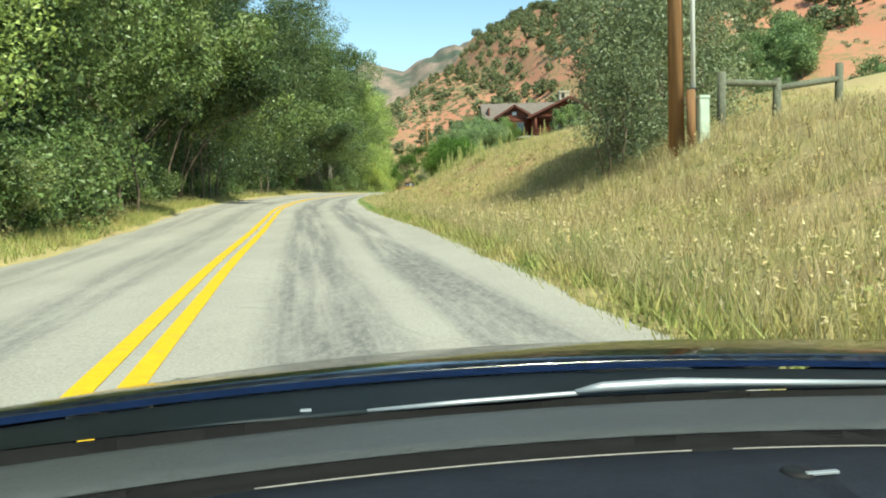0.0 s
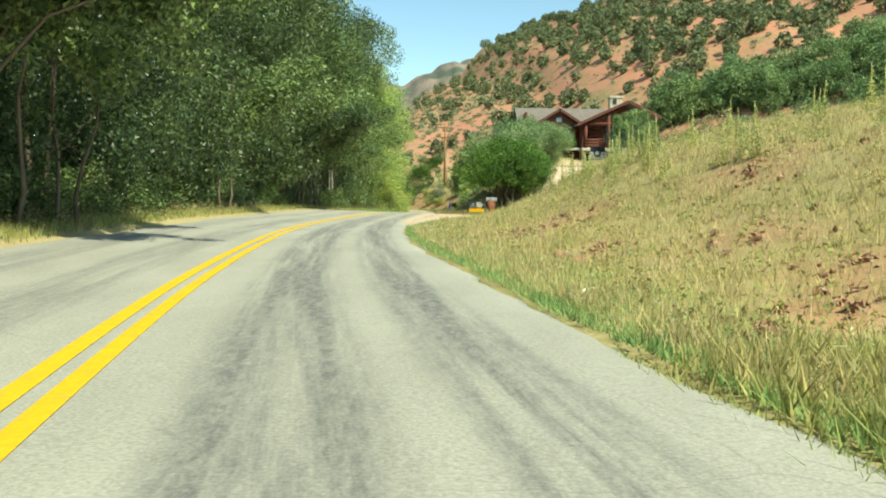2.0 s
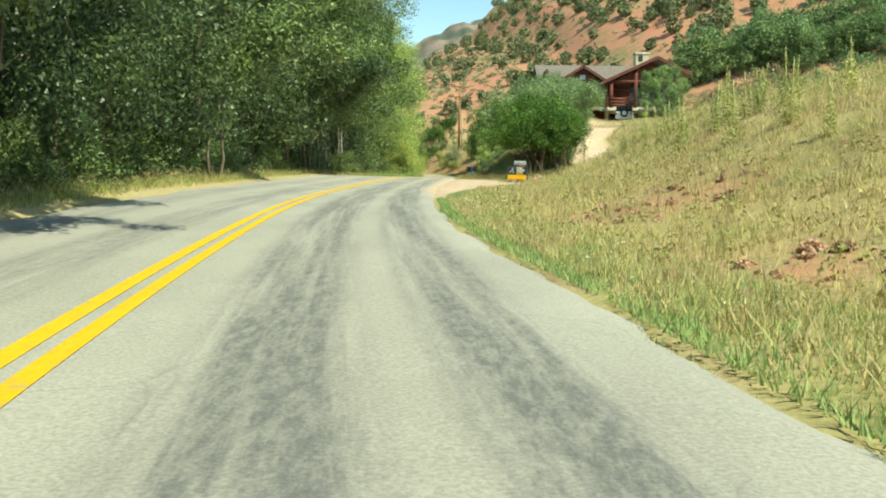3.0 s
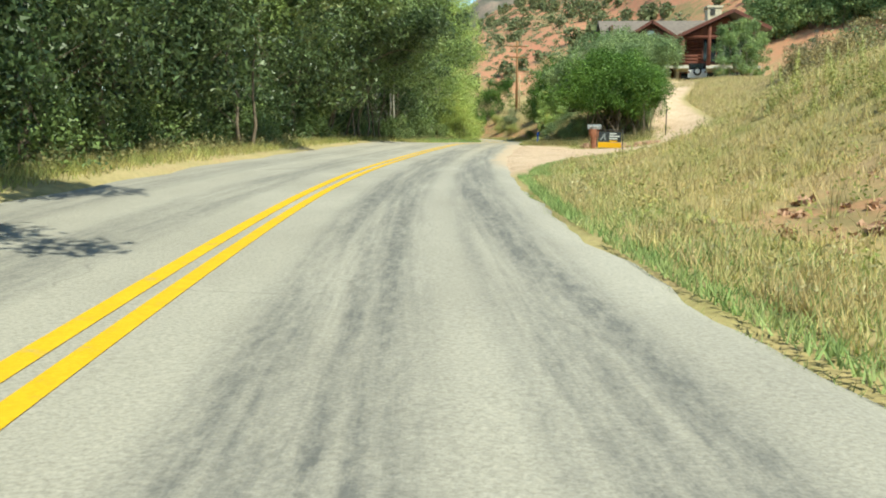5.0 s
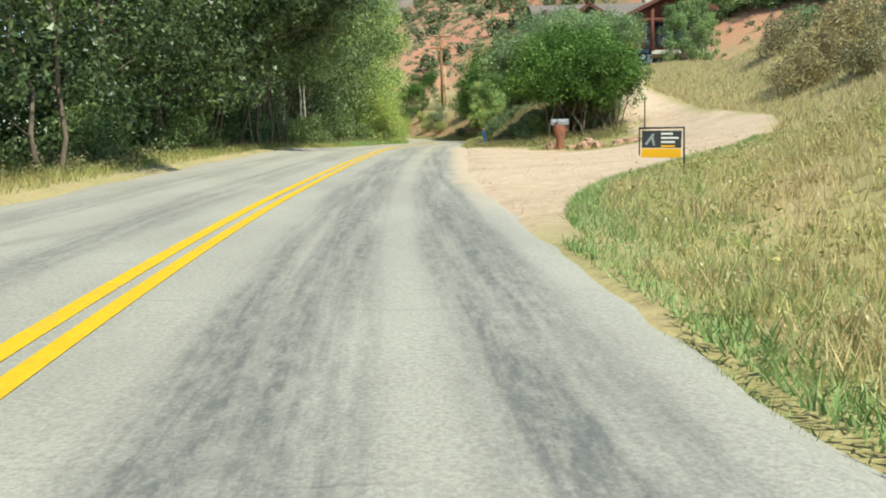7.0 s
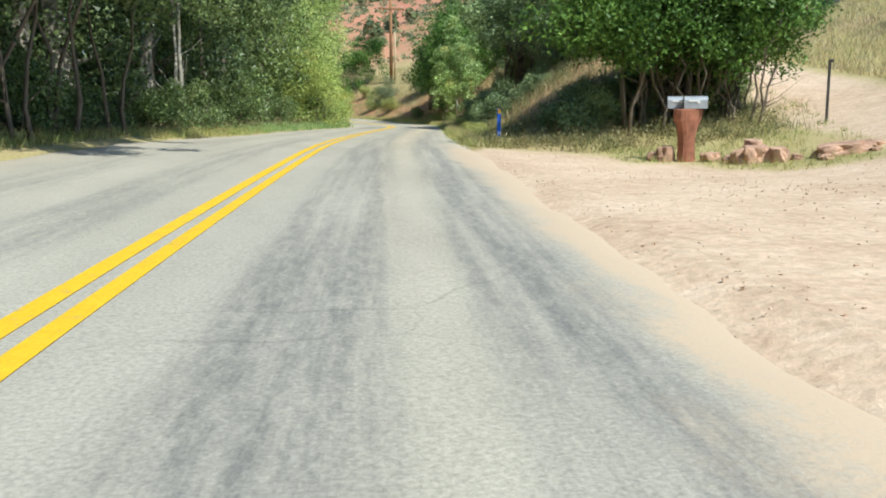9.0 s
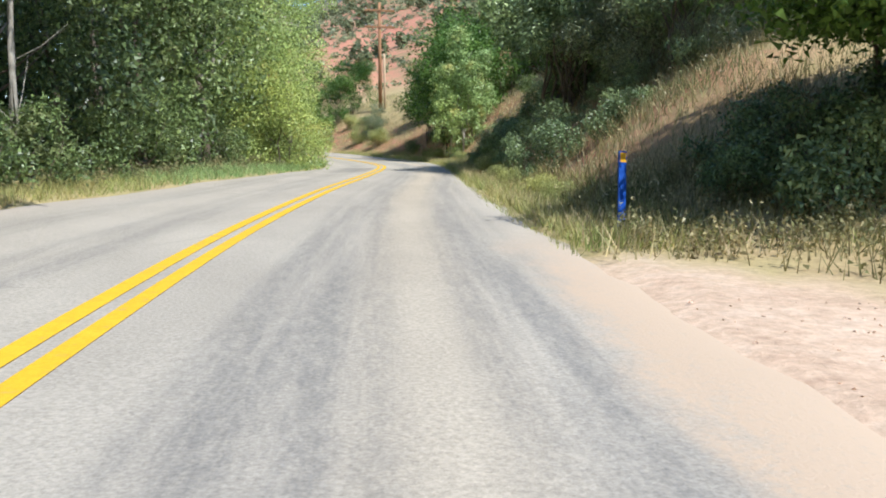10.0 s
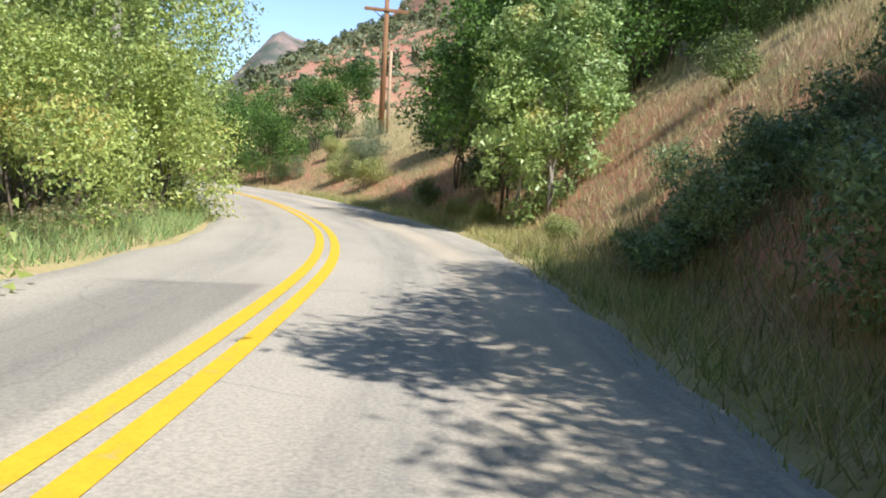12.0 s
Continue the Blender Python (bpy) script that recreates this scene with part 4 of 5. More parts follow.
co, faces = leaves(rng, ears, np.full((len(ears), 3), 0.012), len(ears), 0.02, 0.4)
stuff("grass_plumes", co, faces, GRASS_SEED, "pale feathery seed plumes above the tall grass", "grass")
x, y = strewn(rng, 420000, right_x, 19, 66, 0.25, 13, 1.25)
x, y = tufted(rng, x, y, 10, 0.045)
keep = (~on_apron(x, y)) & (x > right_x(y) + 0.2) & (rng.random(len(x)) < (0.3 + 0.7 * patchy(x, y, 1.1)) * np.clip(1.05 - 0.95 * earth(x, y), 0.1, 1) * step(18, 25, y))
co, faces, tips = blades(rng, x[keep], y[keep], 0.15, 0.0062, 0.4)
stuff("slope_grass", co, faces, GRASS_SHORT, "short patchy dry grass on the roadside slope", "grass")
some = tips[rng.random(len(tips)) < 0.05]
co, faces = leaves(rng, some, np.full((len(some), 3), 0.03), 2 * len(some), 0.018, 0.35)
stuff("grass_seed_heads", co, faces, GRASS_SEED, "pale seed heads above the dry grass", "grass")
x, y = strewn(rng, 9000, right_x, 24, 66, 1.2, 12)
keep = (~on_apron(x, y)) & (patchy(x, y, 0.7) > 0.35)
x, y = tufted(rng, x[keep], y[keep], 14, 0.06)
co, faces, _ = blades(rng, x, y, 0.34, 0.006, 0.2)
stuff("slope_stalks", co, faces, GRASS_DRY, "taller straw stalks standing out of the slope grass", "grass")
# clods and stones on the bare patches
x, y = strewn(rng, 5000, right_x, 25, 50, 0.8, 9)
keep = rng.random(len(x)) < 0.6 * np.clip(earth(x, y), 0, 1)
x, y = x[keep], y[keep]
size = 0.015 + 0.06 * rng.random(len(x)) ** 3
c = np.stack([x, y, height(x, y) + 0.3 * size], -1)
co, faces = leaves(rng, c, np.stack([size, size, 0.7 * size], -1), 14 * len(c), 0.03, 0.9, shell=0.9)
stuff("earth_clods", co, faces, ROCK, "clods and stones on bare red earth", "earth")
x, y = strewn(rng, 62000, lambda q: np.maximum(right_x(q), np.where(q > 52, foot_x(q), -99)), 26, 66, -0.24, 1.3, 1.6)
co, faces, _ = blades(rng, x, y, 0.09, 0.007)
stuff("green_verge_grass", co, faces, GRASS_GREEN, "short green grass along the road's edge", "grass")
x, y = strewn(rng, 22000, right_x, -2, 30, -0.24, 1.2)
co, faces, _ = blades(rng, x, y, 0.2, 0.01)
stuff("mixed_verge_grass", co, faces, GRASS_MIX, "short faded grass along the road's edge", "grass")
# leafy weeds between the grass
x, y = strewn(rng, 1500, right_x, 1, 64, 0.6, 10)
keep = ~on_apron(x, y)
x, y = x[keep], y[keep]
size = 0.1 + 0.16 * rng.random(len(x))
c = np.stack([x, y, height(x, y) + 0.5 * size], -1)
co, faces = leaves(rng, c, np.stack([size, size, 0.9 * size], -1), 26 * len(c), 0.022, 0.5, shell=0.2)
stuff("slope_weeds", co, faces, GRASS_MIX, "small leafy weeds scattered through the dry grass", "weeds")
# upper slope by the drive, and the cut bank
x, y = strewn(rng, 90000, lambda q: np.where(q > 80, drive_x(q) + 1.5, foot_x(q)), 66, 122, 0.2, 24, 1.2)
co, faces, _ = blades(rng, x, y, 0.26, 0.014)
stuff("upper_slope_grass", co, faces, GRASS_DRY, "dry grass on the slope above the drive", "grass")
x, y = strewn(rng, 46000, right_x, 81.5, 150, 0.1, 7.5, 1.5)
keep = rng.random(len(x)) < 0.1 + 0.9 * patchy(x, y, 0.8)
co, faces, tips = blades(rng, x[keep], y[keep], 0.26, 0.008)
stuff("bank_grass", co, faces, GRASS_DRY, "straggling dry grass on the red bank", "grass")
x, y = strewn(rng, 34000, right_x, 82, 140, -0.2, 1.5)
co, faces, _ = blades(rng, x, y, 0.2, 0.007)
stuff("bank_foot_grass", co, faces, GRASS_MIX, "green and yellow grass at the foot of the bank", "grass")
x, y = rng.uniform(-1.6, 4.2, 16000), rng.uniform(75.2, 84.5, 16000)
x, y = tufted(rng, x, y, 8, 0.06)
keep = (island(x, y) > 0.4) & (rng.random(len(x)) < 0.15 + 0.85 * patchy(x, y, 1.7))
x, y = x[keep], y[keep]
co, faces, _ = blades(rng, x, y, 0.14, 0.006)
stuff("mailbox_grass", co, faces, GRASS_MIX, "dry grass behind the letter boxes", "grass")
x, y = strewn(rng, 60000, right_x, 83, 113, 0.7, 6.5)
keep = rng.random(len(x)) < 0.08 + 0.92 * patchy(x, y, 0.9) ** 1.5
co, faces, tips = blades(rng, x[keep], y[keep], 0.3, 0.007, 0.35)
stuff("bank_weeds", co, faces, WEED_SHADED, "tall olive weeds on the bank, its shade put into their colour", "weeds")
some = tips[rng.random(len(tips)) < 0.1]
co, faces = leaves(rng, some, np.full((len(some), 3), 0.05), 2 * len(some), 0.02, 0.4)
stuff("weed_seed_heads", co, faces, GRASS_SEED, "pale seed heads above the bank weeds", "weeds")
x, y = rng.uniform(-3.4, 3.2, 5500), rng.uniform(79.6, 85.5, 5500)
edge = 79.3 + 2.8 * (1 - step(-3.7, -1.2, x)) + 0.5 * patchy(x, y, 2.0)
keep = (y > edge) & (x > right_x(y) + 0.3) & (rng.random(len(x)) < 0.2 + 0.8 * patchy(x, y, 1.3))
co, faces, tips = blades(rng, x[keep], y[keep], 0.33, 0.006, 0.35)
stuff("mailbox_weeds", co, faces, WEED_SHADED, "olive weeds in front of the thicket, coloured dark for its shade", "weeds")
some = tips[rng.random(len(tips)) < 0.12]
co, faces = leaves(rng, some, np.full((len(some), 3), 0.05), 3 * len(some), 0.016, 0.4)
stuff("mailbox_seed_heads", co, faces, GRASS_SEED, "pale seed heads above the weeds", "weeds")
x, y = rng.uniform(-3.2, 3.0, 420), rng.uniform(80.0, 86, 420)
keep = (y > 79.8 + 2.8 * (1 - step(-3.7, -1.2, x))) & (x > right_x(y) + 0.5)
x, y = x[keep], y[keep]
size = 0.1 + 0.14 * rng.random(len(x))
c = np.stack([x, y, height(x, y) + 0.6 * size], -1)
co, faces = leaves(rng, c, np.stack([size, size, 1.1 * size], -1), 40 * len(c), 0.022, 0.6, shell=0.2)
stuff("thicket_weeds", co, faces, WEED_SHADED, "leafy weeds at the foot of the thicket, darkened for its shade", "weeds")
x, y = strewn(rng, 60000, right_x, 106, 158, 0.8, 14)
co, faces, _ = blades(rng, x, y, 0.24, 0.009)
stuff("bend_slope_grass", co, faces, GRASS_DRY, "dry grass on the slope above the bend", "grass")
# loose gravel on the apron and the drive
x, y = strewn(rng, 14000, right_x, 54, 80, -0.5, 7.5)
keep = on_apron(x, y) & (rng.random(len(x)) < 0.15 + 0.85 * patchy(x, y, 0.8) ** 2)
x, y = x[keep], y[keep]
size = 0.003 + 0.007 * rng.random(len(x)) ** 3
c = np.stack([x, y, height(x, y) + 0.3 * size], -1)
co, faces = leaves(rng, c, np.stack([size, size, 0.6 * size], -1), 8 * len(c), 0.006, 0.9, shell=0.9)
stuff("loose_gravel", co, faces, GRAVEL, "loose pale pebbles on the gravel apron", "gravel")
# left verge
x, y = strewn(rng, 95000, left_x, 3, 140, -2.6, -0.05)
y_keep = rng.random(len(x)) < np.where((y > 40) & (y < 84), 0.55 * (x < left_x(y) - 0.5), 1.0)
x, y = x[y_keep], y[y_keep]
near_bend = y > 93 + 4 * rng.random(len(y))
co, faces, _ = blades(rng, x[near_bend], y[near_bend], 0.22, 0.009)
stuff("bend_verge_grass", co, faces, GRASS_GREEN, "fresh green grass on the verge at the bend", "grass")
x, y = x[~near_bend], y[~near_bend]
co, faces, _ = blades(rng, x, y, 0.2, 0.0075)
stuff("left_verge_grass", co, faces, GRASS_MIX, "green and straw grass under the roadside trees", "grass")
x, y = strewn(rng, 9000, left_x, 26, 82, -1.4, -0.3)
co, faces, _ = blades(rng, x, y, 0.22, 0.008)
stuff("left_dry_grass", co, faces, GRASS_MIX, "dry grass along the shaded verge", "grass")
x, y = strewn(rng, 1500, left_x, 6, 135, -2.6, -0.7)
size = 0.12 + 0.2 * rng.random(len(x))
c = np.stack([x, y, height(x, y) + 0.5 * size], -1)
co, faces = leaves(rng, c, np.stack([size, size, size], -1), 34 * len(c), 0.03, 0.6, shell=0.2)
stuff("verge_weeds", co, faces, WEED_SHADED, "low leafy weeds along the shaded verge", "weeds")
# junipers over the red hill
hx, hy, hs = [], [], []
while len(hx) < 2900:
    px_, py_ = rng.uniform(-60, 230), rng.uniform(165, 432)
    if py_ + 0.75 * min(max(px_, 0), 80) < 178 or px_ + 0.18 * max(py_ - 180, 0) < -42:
        continue
    band = 0.5 + 0.5 * math.sin(px_ * 0.13 + 0.045 * py_ + 1.2 * math.sin(py_ * 0.03))
    if rng.random() < 0.13 + 0.29 * step(0, 40, px_) + 0.32 * band * step(150, 330, py_ + 0.5 * px_) * step(8, 45, px_):
        hx.append(px_), hy.append(py_), hs.append((1.5 + 1.5 * rng.random() ** 1.5) * (0.75 if px_ < 8 else 1.0))
hx, hy, hs = np.array(hx), np.array(hy), np.array(hs)
per = 140
c = np.stack([hx, hy, height(hx, hy) + hs * 0.62], -1)
co, faces = leaves(rng, c, hs[:, None] * np.array([0.6, 0.6, 0.68]), per * len(c), 0.3, 0.8, shell=0.7)
stuff("juniper_wood", co, faces, LEAF_JUNIPER, "dark green junipers dotted over the red hillside", "shrubs")
n = 4600
x, y = rng.uniform(-50, 160, n), rng.uniform(120, 420, n)
x[:1300], y[:1300] = rng.uniform(-45, 25, 1300), rng.uniform(165, 340, 1300)
keep = (y + 0.75 * np.clip(x, 0, 80) > 165) & (x + 0.18 * np.maximum(y - 180, 0) > -45)
x, y = x[keep], y[keep]
c = np.stack([x, y, height(x, y) + 0.25], -1)
co, faces = leaves(rng, c, np.tile((0.7, 0.7, 0.4), (len(c), 1)), 26 * len(c), 0.15, 0.8, shell=0.3)
stuff("sagebrush", co, faces, LEAF_SAGE, "low sagebrush on the red hillside", "shrubs")


def spruce(seed):
    r = np.random.default_rng(seed)
    ob = thing("spruce_tree", pose(0, 0, -500), "small blue green spruce beside the house", "tree", "small spruces")
    part("trunk", rods((0, 0, -0.3), (0, 0, 3.6), 0.09, 0.02), BARK, ob)
    c, k = [], []
    for h in np.linspace(0.3, 3.7, 14):
        w = 1.25 * (1 - h / 4.1)
        for a in np.arange(0, 6.28, 0.9 if h < 2 else 1.4):
            c.append((w * 0.7 * math.cos(a + h), w * 0.7 * math.sin(a + h), h))
            k.append((w * 0.42 + 0.05, w * 0.42 + 0.05, 0.16))
    part("crown", mesh_from("crown", *leaves(r, c, k, 3500, 0.06, 0.3), LEAF_SPRUCE), LEAF_SPRUCE, ob)
    return ob


first = spruce(3)
for x, y, s in ((23.2, 116.5, 1.0), (25.0, 119.0, 0.9)):
    copy_thing(first, pose(x, y, settle(x, y))).scale = (s, s, s)
remove(first)


MULLEIN = plain("mullein_spike", (0.58, 0.56, 0.25), 0.9, vary=0.25, scale=30, relief=0.5)


def mullein(seed):
    r = np.random.default_rng(seed)
    ob = thing("mullein_plant", pose(0, 0, -500), "tall pale yellow green mullein spike in dry grass", "plant", "mulleins on the slope")
    part("stalk", tube(bmesh.new(), [(0, 0, -0.05), (0.0, 0.01, 0.45), (0.02, 0.0, 0.6), (0.03, 0.02, 1.1), (0.04, 0.02, 1.4)], [0.009, 0.008, 0.017, 0.015, 0.004], 7), MULLEIN, ob)
    c = [(0.0, 0.0, h) for h in np.linspace(0.06, 1.25, 12)]
    k = [(0.26 - 0.021 * i, 0.26 - 0.021 * i, 0.08) for i in range(12)]
    part("leaves", mesh_from("leaves", *leaves(r, c, k, 420, 0.032, 0.4), LEAF_BROOM), LEAF_BROOM, ob)
    return ob


rng = np.random.default_rng(21)
first = mullein(1)
for k in range(56):
    y = rng.uniform(40.0, 52) if k % 4 else rng.uniform(38, 55)
    x = float(right_x(y)) + (rng.uniform(4.3, 7.4) if k % 4 else rng.uniform(6.5, 9.5))
    s = 0.3 + 0.5 * rng.random() ** 1.3
    copy_thing(first, pose(x, y, settle(x, y), rng.normal() * 4, rng.normal() * 4, 360 * rng.random())).scale = (s, s, s)
remove(first)

# ------------------------------------------------------------------ poles, fence, cabinet
def utility_pole(x, y, tall, label, arms=(), r=0.15):
    ob = thing("utility_pole", pose(x, y, settle(x, y, 0.3)), label, "utility pole")
    part("post", rods((0, 0, 0), (0, 0, tall), r, r * 0.72, 14), POLE_WOOD, ob)
    for h, half, double in arms:
        for off in ((-0.16, 0.16) if double else (0.16,)):
            part("crossarm", boxed((2 * half, 0.1, 0.13), (0, off, h), (0, 2, 0), 0.01), POLE_WOOD, ob)
        for k in (-0.9, -0.5, 0.5, 0.9):
            part("insulator", rods((k * half, 0.16, h + 0.06), (k * half, 0.16, h + 0.24), 0.045, 0.03, 8), METAL_GREY, ob)
        for sgn in (-1, 1):
            part("brace", rods((sgn * 0.55 * half, 0.2, h - 0.04), (0, 0.14, h - 0.6), 0.02, 0.02, 6), STEEL_DARK, ob)
    return ob


utility_pole(4.55, 17.15, 8.6, "tall brown wooden utility pole in dry grass", (), 0.155)
far_pole = utility_pole(-2.15, 150.5, 9.2, "weathered double armed utility pole above the bend", ((8.55, 1.25, True), (7.2, 1.25, True)), 0.17)
part("cable_guard", rods((0.36, -0.1, 0), (0.36, -0.1, 5.0), 0.09, 0.09, 8), PALE_POLE, far_pole, "pale second post")
for x, y in ((-30.0, 176.0),):
    utility_pole(x, y, 9.5, "distant wooden utility pole", ((8.3, 1.3, False),), 0.15)

stub = thing("meter_post", pose(4.75, 16.85, settle(4.75, 16.85, 0.1)), "short wooden post carrying a white conduit", "post")
part("post", rods((0, 0, 0), (0, 0, 1.2), 0.085, 0.085, 12), POLE_WOOD, stub)
part("conduit", rods((0.06, 0.05, 0.5), (0.06, 0.05, 6.5), 0.045, 0.045, 10), METAL_WHITE, stub)
part("clamp", boxed((0.18, 0.16, 0.05), (0.03, 0.02, 1.2)), STEEL_DARK, stub)
cabinet = thing("utility_cabinet", pose(4.97, 16.9, settle(4.97, 16.9, 0.3), 0, 0, 12), "pale green metal utility cabinet in dry grass", "utility box")
part("body", boxed((0.2, 0.22, 1.05), (0, 0, 0.55), (0, 0, 0), 0.012), BOX_GREEN, cabinet)
part("cap", boxed((0.23, 0.25, 0.06), (0, 0, 1.1), (0, 0, 0), 0.015), BOX_GREEN, cabinet)
part("door", boxed((0.165, 0.012, 0.8), (0, -0.114, 0.6), (0, 0, 0), 0.004), BOX_GREEN, cabinet)

fence = thing("rail_fence", pose(0, 0, 0), "weathered grey wooden post and rail fence", "fence")
posts = [(5.83, 18.5), (7.39, 19.6), (9.29, 20.8)]
tops = [2.56, 2.53, 2.97]
for (x, y), top in zip(posts, tops):
    part("post", rods((x, y, settle(x, y, 0.4)), (x + 0.03, y, top), 0.1, 0.09, 10), GREY_WOOD, fence)
for (a, za), (b, zb) in zip(zip(posts, tops), list(zip(posts, tops))[1:]):
    part("rail", rods((*a, za - 0.22), (*b, zb - (0.12 if zb < 2.7 else 0.36)), 0.075, 0.07, 10), GREY_WOOD, fence)

# ------------------------------------------------------------------ the mouth of the drive
pillar = thing("mailbox_pillar", pose(-0.2, 78.05, 0.05, 0, 0, 12), "red sandstone pillar flaring at the top, holding two letter boxes", "pillar")
bm = bmesh.new()
rings = []
sides_ = 18
for h, w, d in ((0, 0.34, 0.3), (0.12, 0.31, 0.28), (0.35, 0.27, 0.25), (0.58, 0.28, 0.25), (0.74, 0.36, 0.27), (0.85, 0.45, 0.3), (0.94, 0.48, 0.32), (1.03, 0.5, 0.34), (1.045, 0.46, 0.3)):
    ring = []
    for k in range(sides_):
        t = 2 * math.pi * k / sides_
        q = 0.82 + 0.18 * max(abs(math.cos(t)), abs(math.sin(t))) + 0.14 * noise.noise(Vector((2.2 * math.cos(t), 2.2 * math.sin(t), 3.1 * h)))
        ring.append(bm.verts.new((w / 2 * q * math.cos(t) * 1.12, d / 2 * q * math.sin(t) * 1.12, h)))
    rings.append(ring)
for a, b in zip(rings, rings[1:]):
    for k in range(sides_):
        bm.faces.new((a[k], a[(k + 1) % sides_], b[(k + 1) % sides_], b[k]))
bm.faces.new(rings[-1])
bm.faces.new(list(reversed(rings[0])))
part("shaft", bm, SANDSTONE, pillar)


def letter_box():
    ob = thing("mailbox", pose(0, 0, -500), "grey metal letter box with a white flag on a stone pillar", "mailbox", "letter boxes")
    bm = bmesh.new()
    outline = [(-0.085, 0.0), (0.085, 0.0), (0.085, 0.13)] + [(0.085 * math.cos(a), 0.13 + 0.085 * math.sin(a)) for a in np.linspace(0.25, math.pi - 0.25, 9)] + [(-0.085, 0.13)]
    for y0 in (-0.2, 0.2):
        rings_ = [bm.verts.new((x, y0, z)) for x, z in outline]
        bm.faces.new(rings_ if y0 < 0 else list(reversed(rings_)))
    vs = list(bm.verts)
    n_ = len(outline)
    for k in range(n_):
        bm.faces.new((vs[k], vs[n_ + k], vs[n_ + (k + 1) % n_], vs[(k + 1) % n_]))
    bmesh.ops.recalc_face_normals(bm, faces=bm.faces)
    part("body", bm, METAL_GREY, ob)
    bm = bmesh.new()
    ring = [bm.verts.new((x * 1.05, -0.21, z * 1.03 - 0.003)) for x, z in outline]
    ring2 = [bm.verts.new((x * 1.05, -0.195, z * 1.03 - 0.003)) for x, z in outline]
    bm.faces.new(ring)
    bm.faces.new(list(reversed(ring2)))
    for k in range(n_):
        bm.faces.new((ring[k], ring2[k], ring2[(k + 1) % n_], ring[(k + 1) % n_]))
    bmesh.ops.recalc_face_normals(bm, faces=bm.faces)
    part("door", bm, STEEL_DARK, ob, "dark front door of the box")
    part("flag", boxed((0.008, 0.17, 0.028), (0.093, -0.03, 0.13)), SIGN_WHITE, ob, "white signal flag")
    part("flag_tip", boxed((0.008, 0.04, 0.05), (0.094, 0.05, 0.115)), SIGN_WHITE, ob)
    return ob


first = letter_box()
top_z = 1.1
copy_thing(first, pose(-0.09, 77.98, top_z, 0, 0, -107))
copy_thing(first, pose(-0.3, 78.22, top_z, 0, 0, -107))
remove(first)


def boulder(seed, size):
    r = np.random.default_rng(seed)
    bm = bmesh.new()
    bmesh.ops.create_icosphere(bm, subdivisions=4, radius=1.0)
    for v in bm.verts:
        p = v.co
        k = 1 + 0.55 * noise.noise(p * 1.3 + Vector((seed * 3.7, 0, 0))) + 0.25 * noise.noise(p * 3.1 + Vector((0, seed, 0))) + 0.1 * noise.noise(p * 7)
        v.co = Vector((max(-0.95, min(0.95, p.x * k)), max(-0.9, min(0.9, p.y * k)), max(-0.8, min(0.62, p.z * k))))
        v.co = Vector((v.co.x * size[0], v.co.y * size[1], v.co.z * size[2]))
    return bm


for k, (x, y, w, d, h, turn) in enumerate(((0.2, 77.85, 0.2, 0.14, 0.17, 10), (0.36, 77.4, 0.16, 0.2, 0.15, -12), (0.62, 77.2, 0.34, 0.22, 0.33, 20), (0.98, 77.0, 0.2, 0.2, 0.27, 45), (1.28, 76.95, 0.13, 0.1, 0.1, 80), (1.95, 76.7, 0.52, 0.3, 0.2, -8), (1.5, 76.4, 0.14, 0.1, 0.09, 40), (2.5, 76.75, 0.2, 0.13, 0.11, 30), (2.3, 76.35, 0.1, 0.08, 0.06, 5), (-0.52, 78.2, 0.16, 0.15, 0.3, 0), (-0.68, 78.3, 0.13, 0.14, 0.17, 60), (-0.6, 78.12, 0.1, 0.1, 0.12, 25), (0.75, 77.5, 0.26, 0.16, 0.4, 70))):
    rock = part("boulder", boulder(k, (w, d, h)), ROCK)
    rock.matrix_basis = pose(x, y, settle(x, y, -0.25 * h), 4, -6, turn)
    tagged(rock, "flat red sandstone rock edging the dirt drive", "rock", "rocks by the letter boxes")

marker = thing("steel_post", pose(3.55, 80.2, settle(3.55, 80.2, 0.2)), "thin rusty steel post beside the dirt drive", "post")
part("stake", boxed((0.045, 0.035, 1.45), (0, 0, 0.72)), STEEL_DARK, marker)
part("plate", boxed((0.1, 0.02, 0.06), (0.02, -0.02, 1.42)), STEEL_DARK, marker)
blue_post = thing("marker_post", pose(-2.6, 83.8, settle(-2.6, 83.8, 0.15), -4, 3, 20), "bright blue plastic marker post in the grass", "marker post")
part("blade", boxed((0.1, 0.02, 1.0), (0, 0, 0.5), (0, 0, 0), 0.006), BLUE, blue_post)
part("label_patch", boxed((0.075, 0.006, 0.1), (0, -0.013, 0.93)), SIGN_YELLOW, blue_post, "yellow label")

sign = thing("yard_sign", pose(-1.78, 57.6, settle(-1.78, 57.6, 0.04), 0, 1.5, -14), "small black and yellow sign hanging from a steel frame", "sign")
part("upright", rods((0.03, 0, -0.1), (0, 0, 0.7), 0.013, 0.013, 8), STEEL_DARK, sign)
part("arm", rods((0.01, 0, 0.7), (-0.64, 0, 0.69), 0.013, 0.013, 8), STEEL_DARK, sign)
part("far_upright", rods((-0.63, 0, 0.69), (-0.62, 0, 0.3), 0.01, 0.01, 8), STEEL_DARK, sign)
part("panel", boxed((0.56, 0.014, 0.25), (-0.31, 0, 0.53), (0, 0, 0), 0.003), SIGN_DARK, sign)
part("lower_panel", boxed((0.56, 0.014, 0.13), (-0.31, 0, 0.33), (0, 0, 0), 0.003), SIGN_YELLOW, sign, "yellow lower panel")
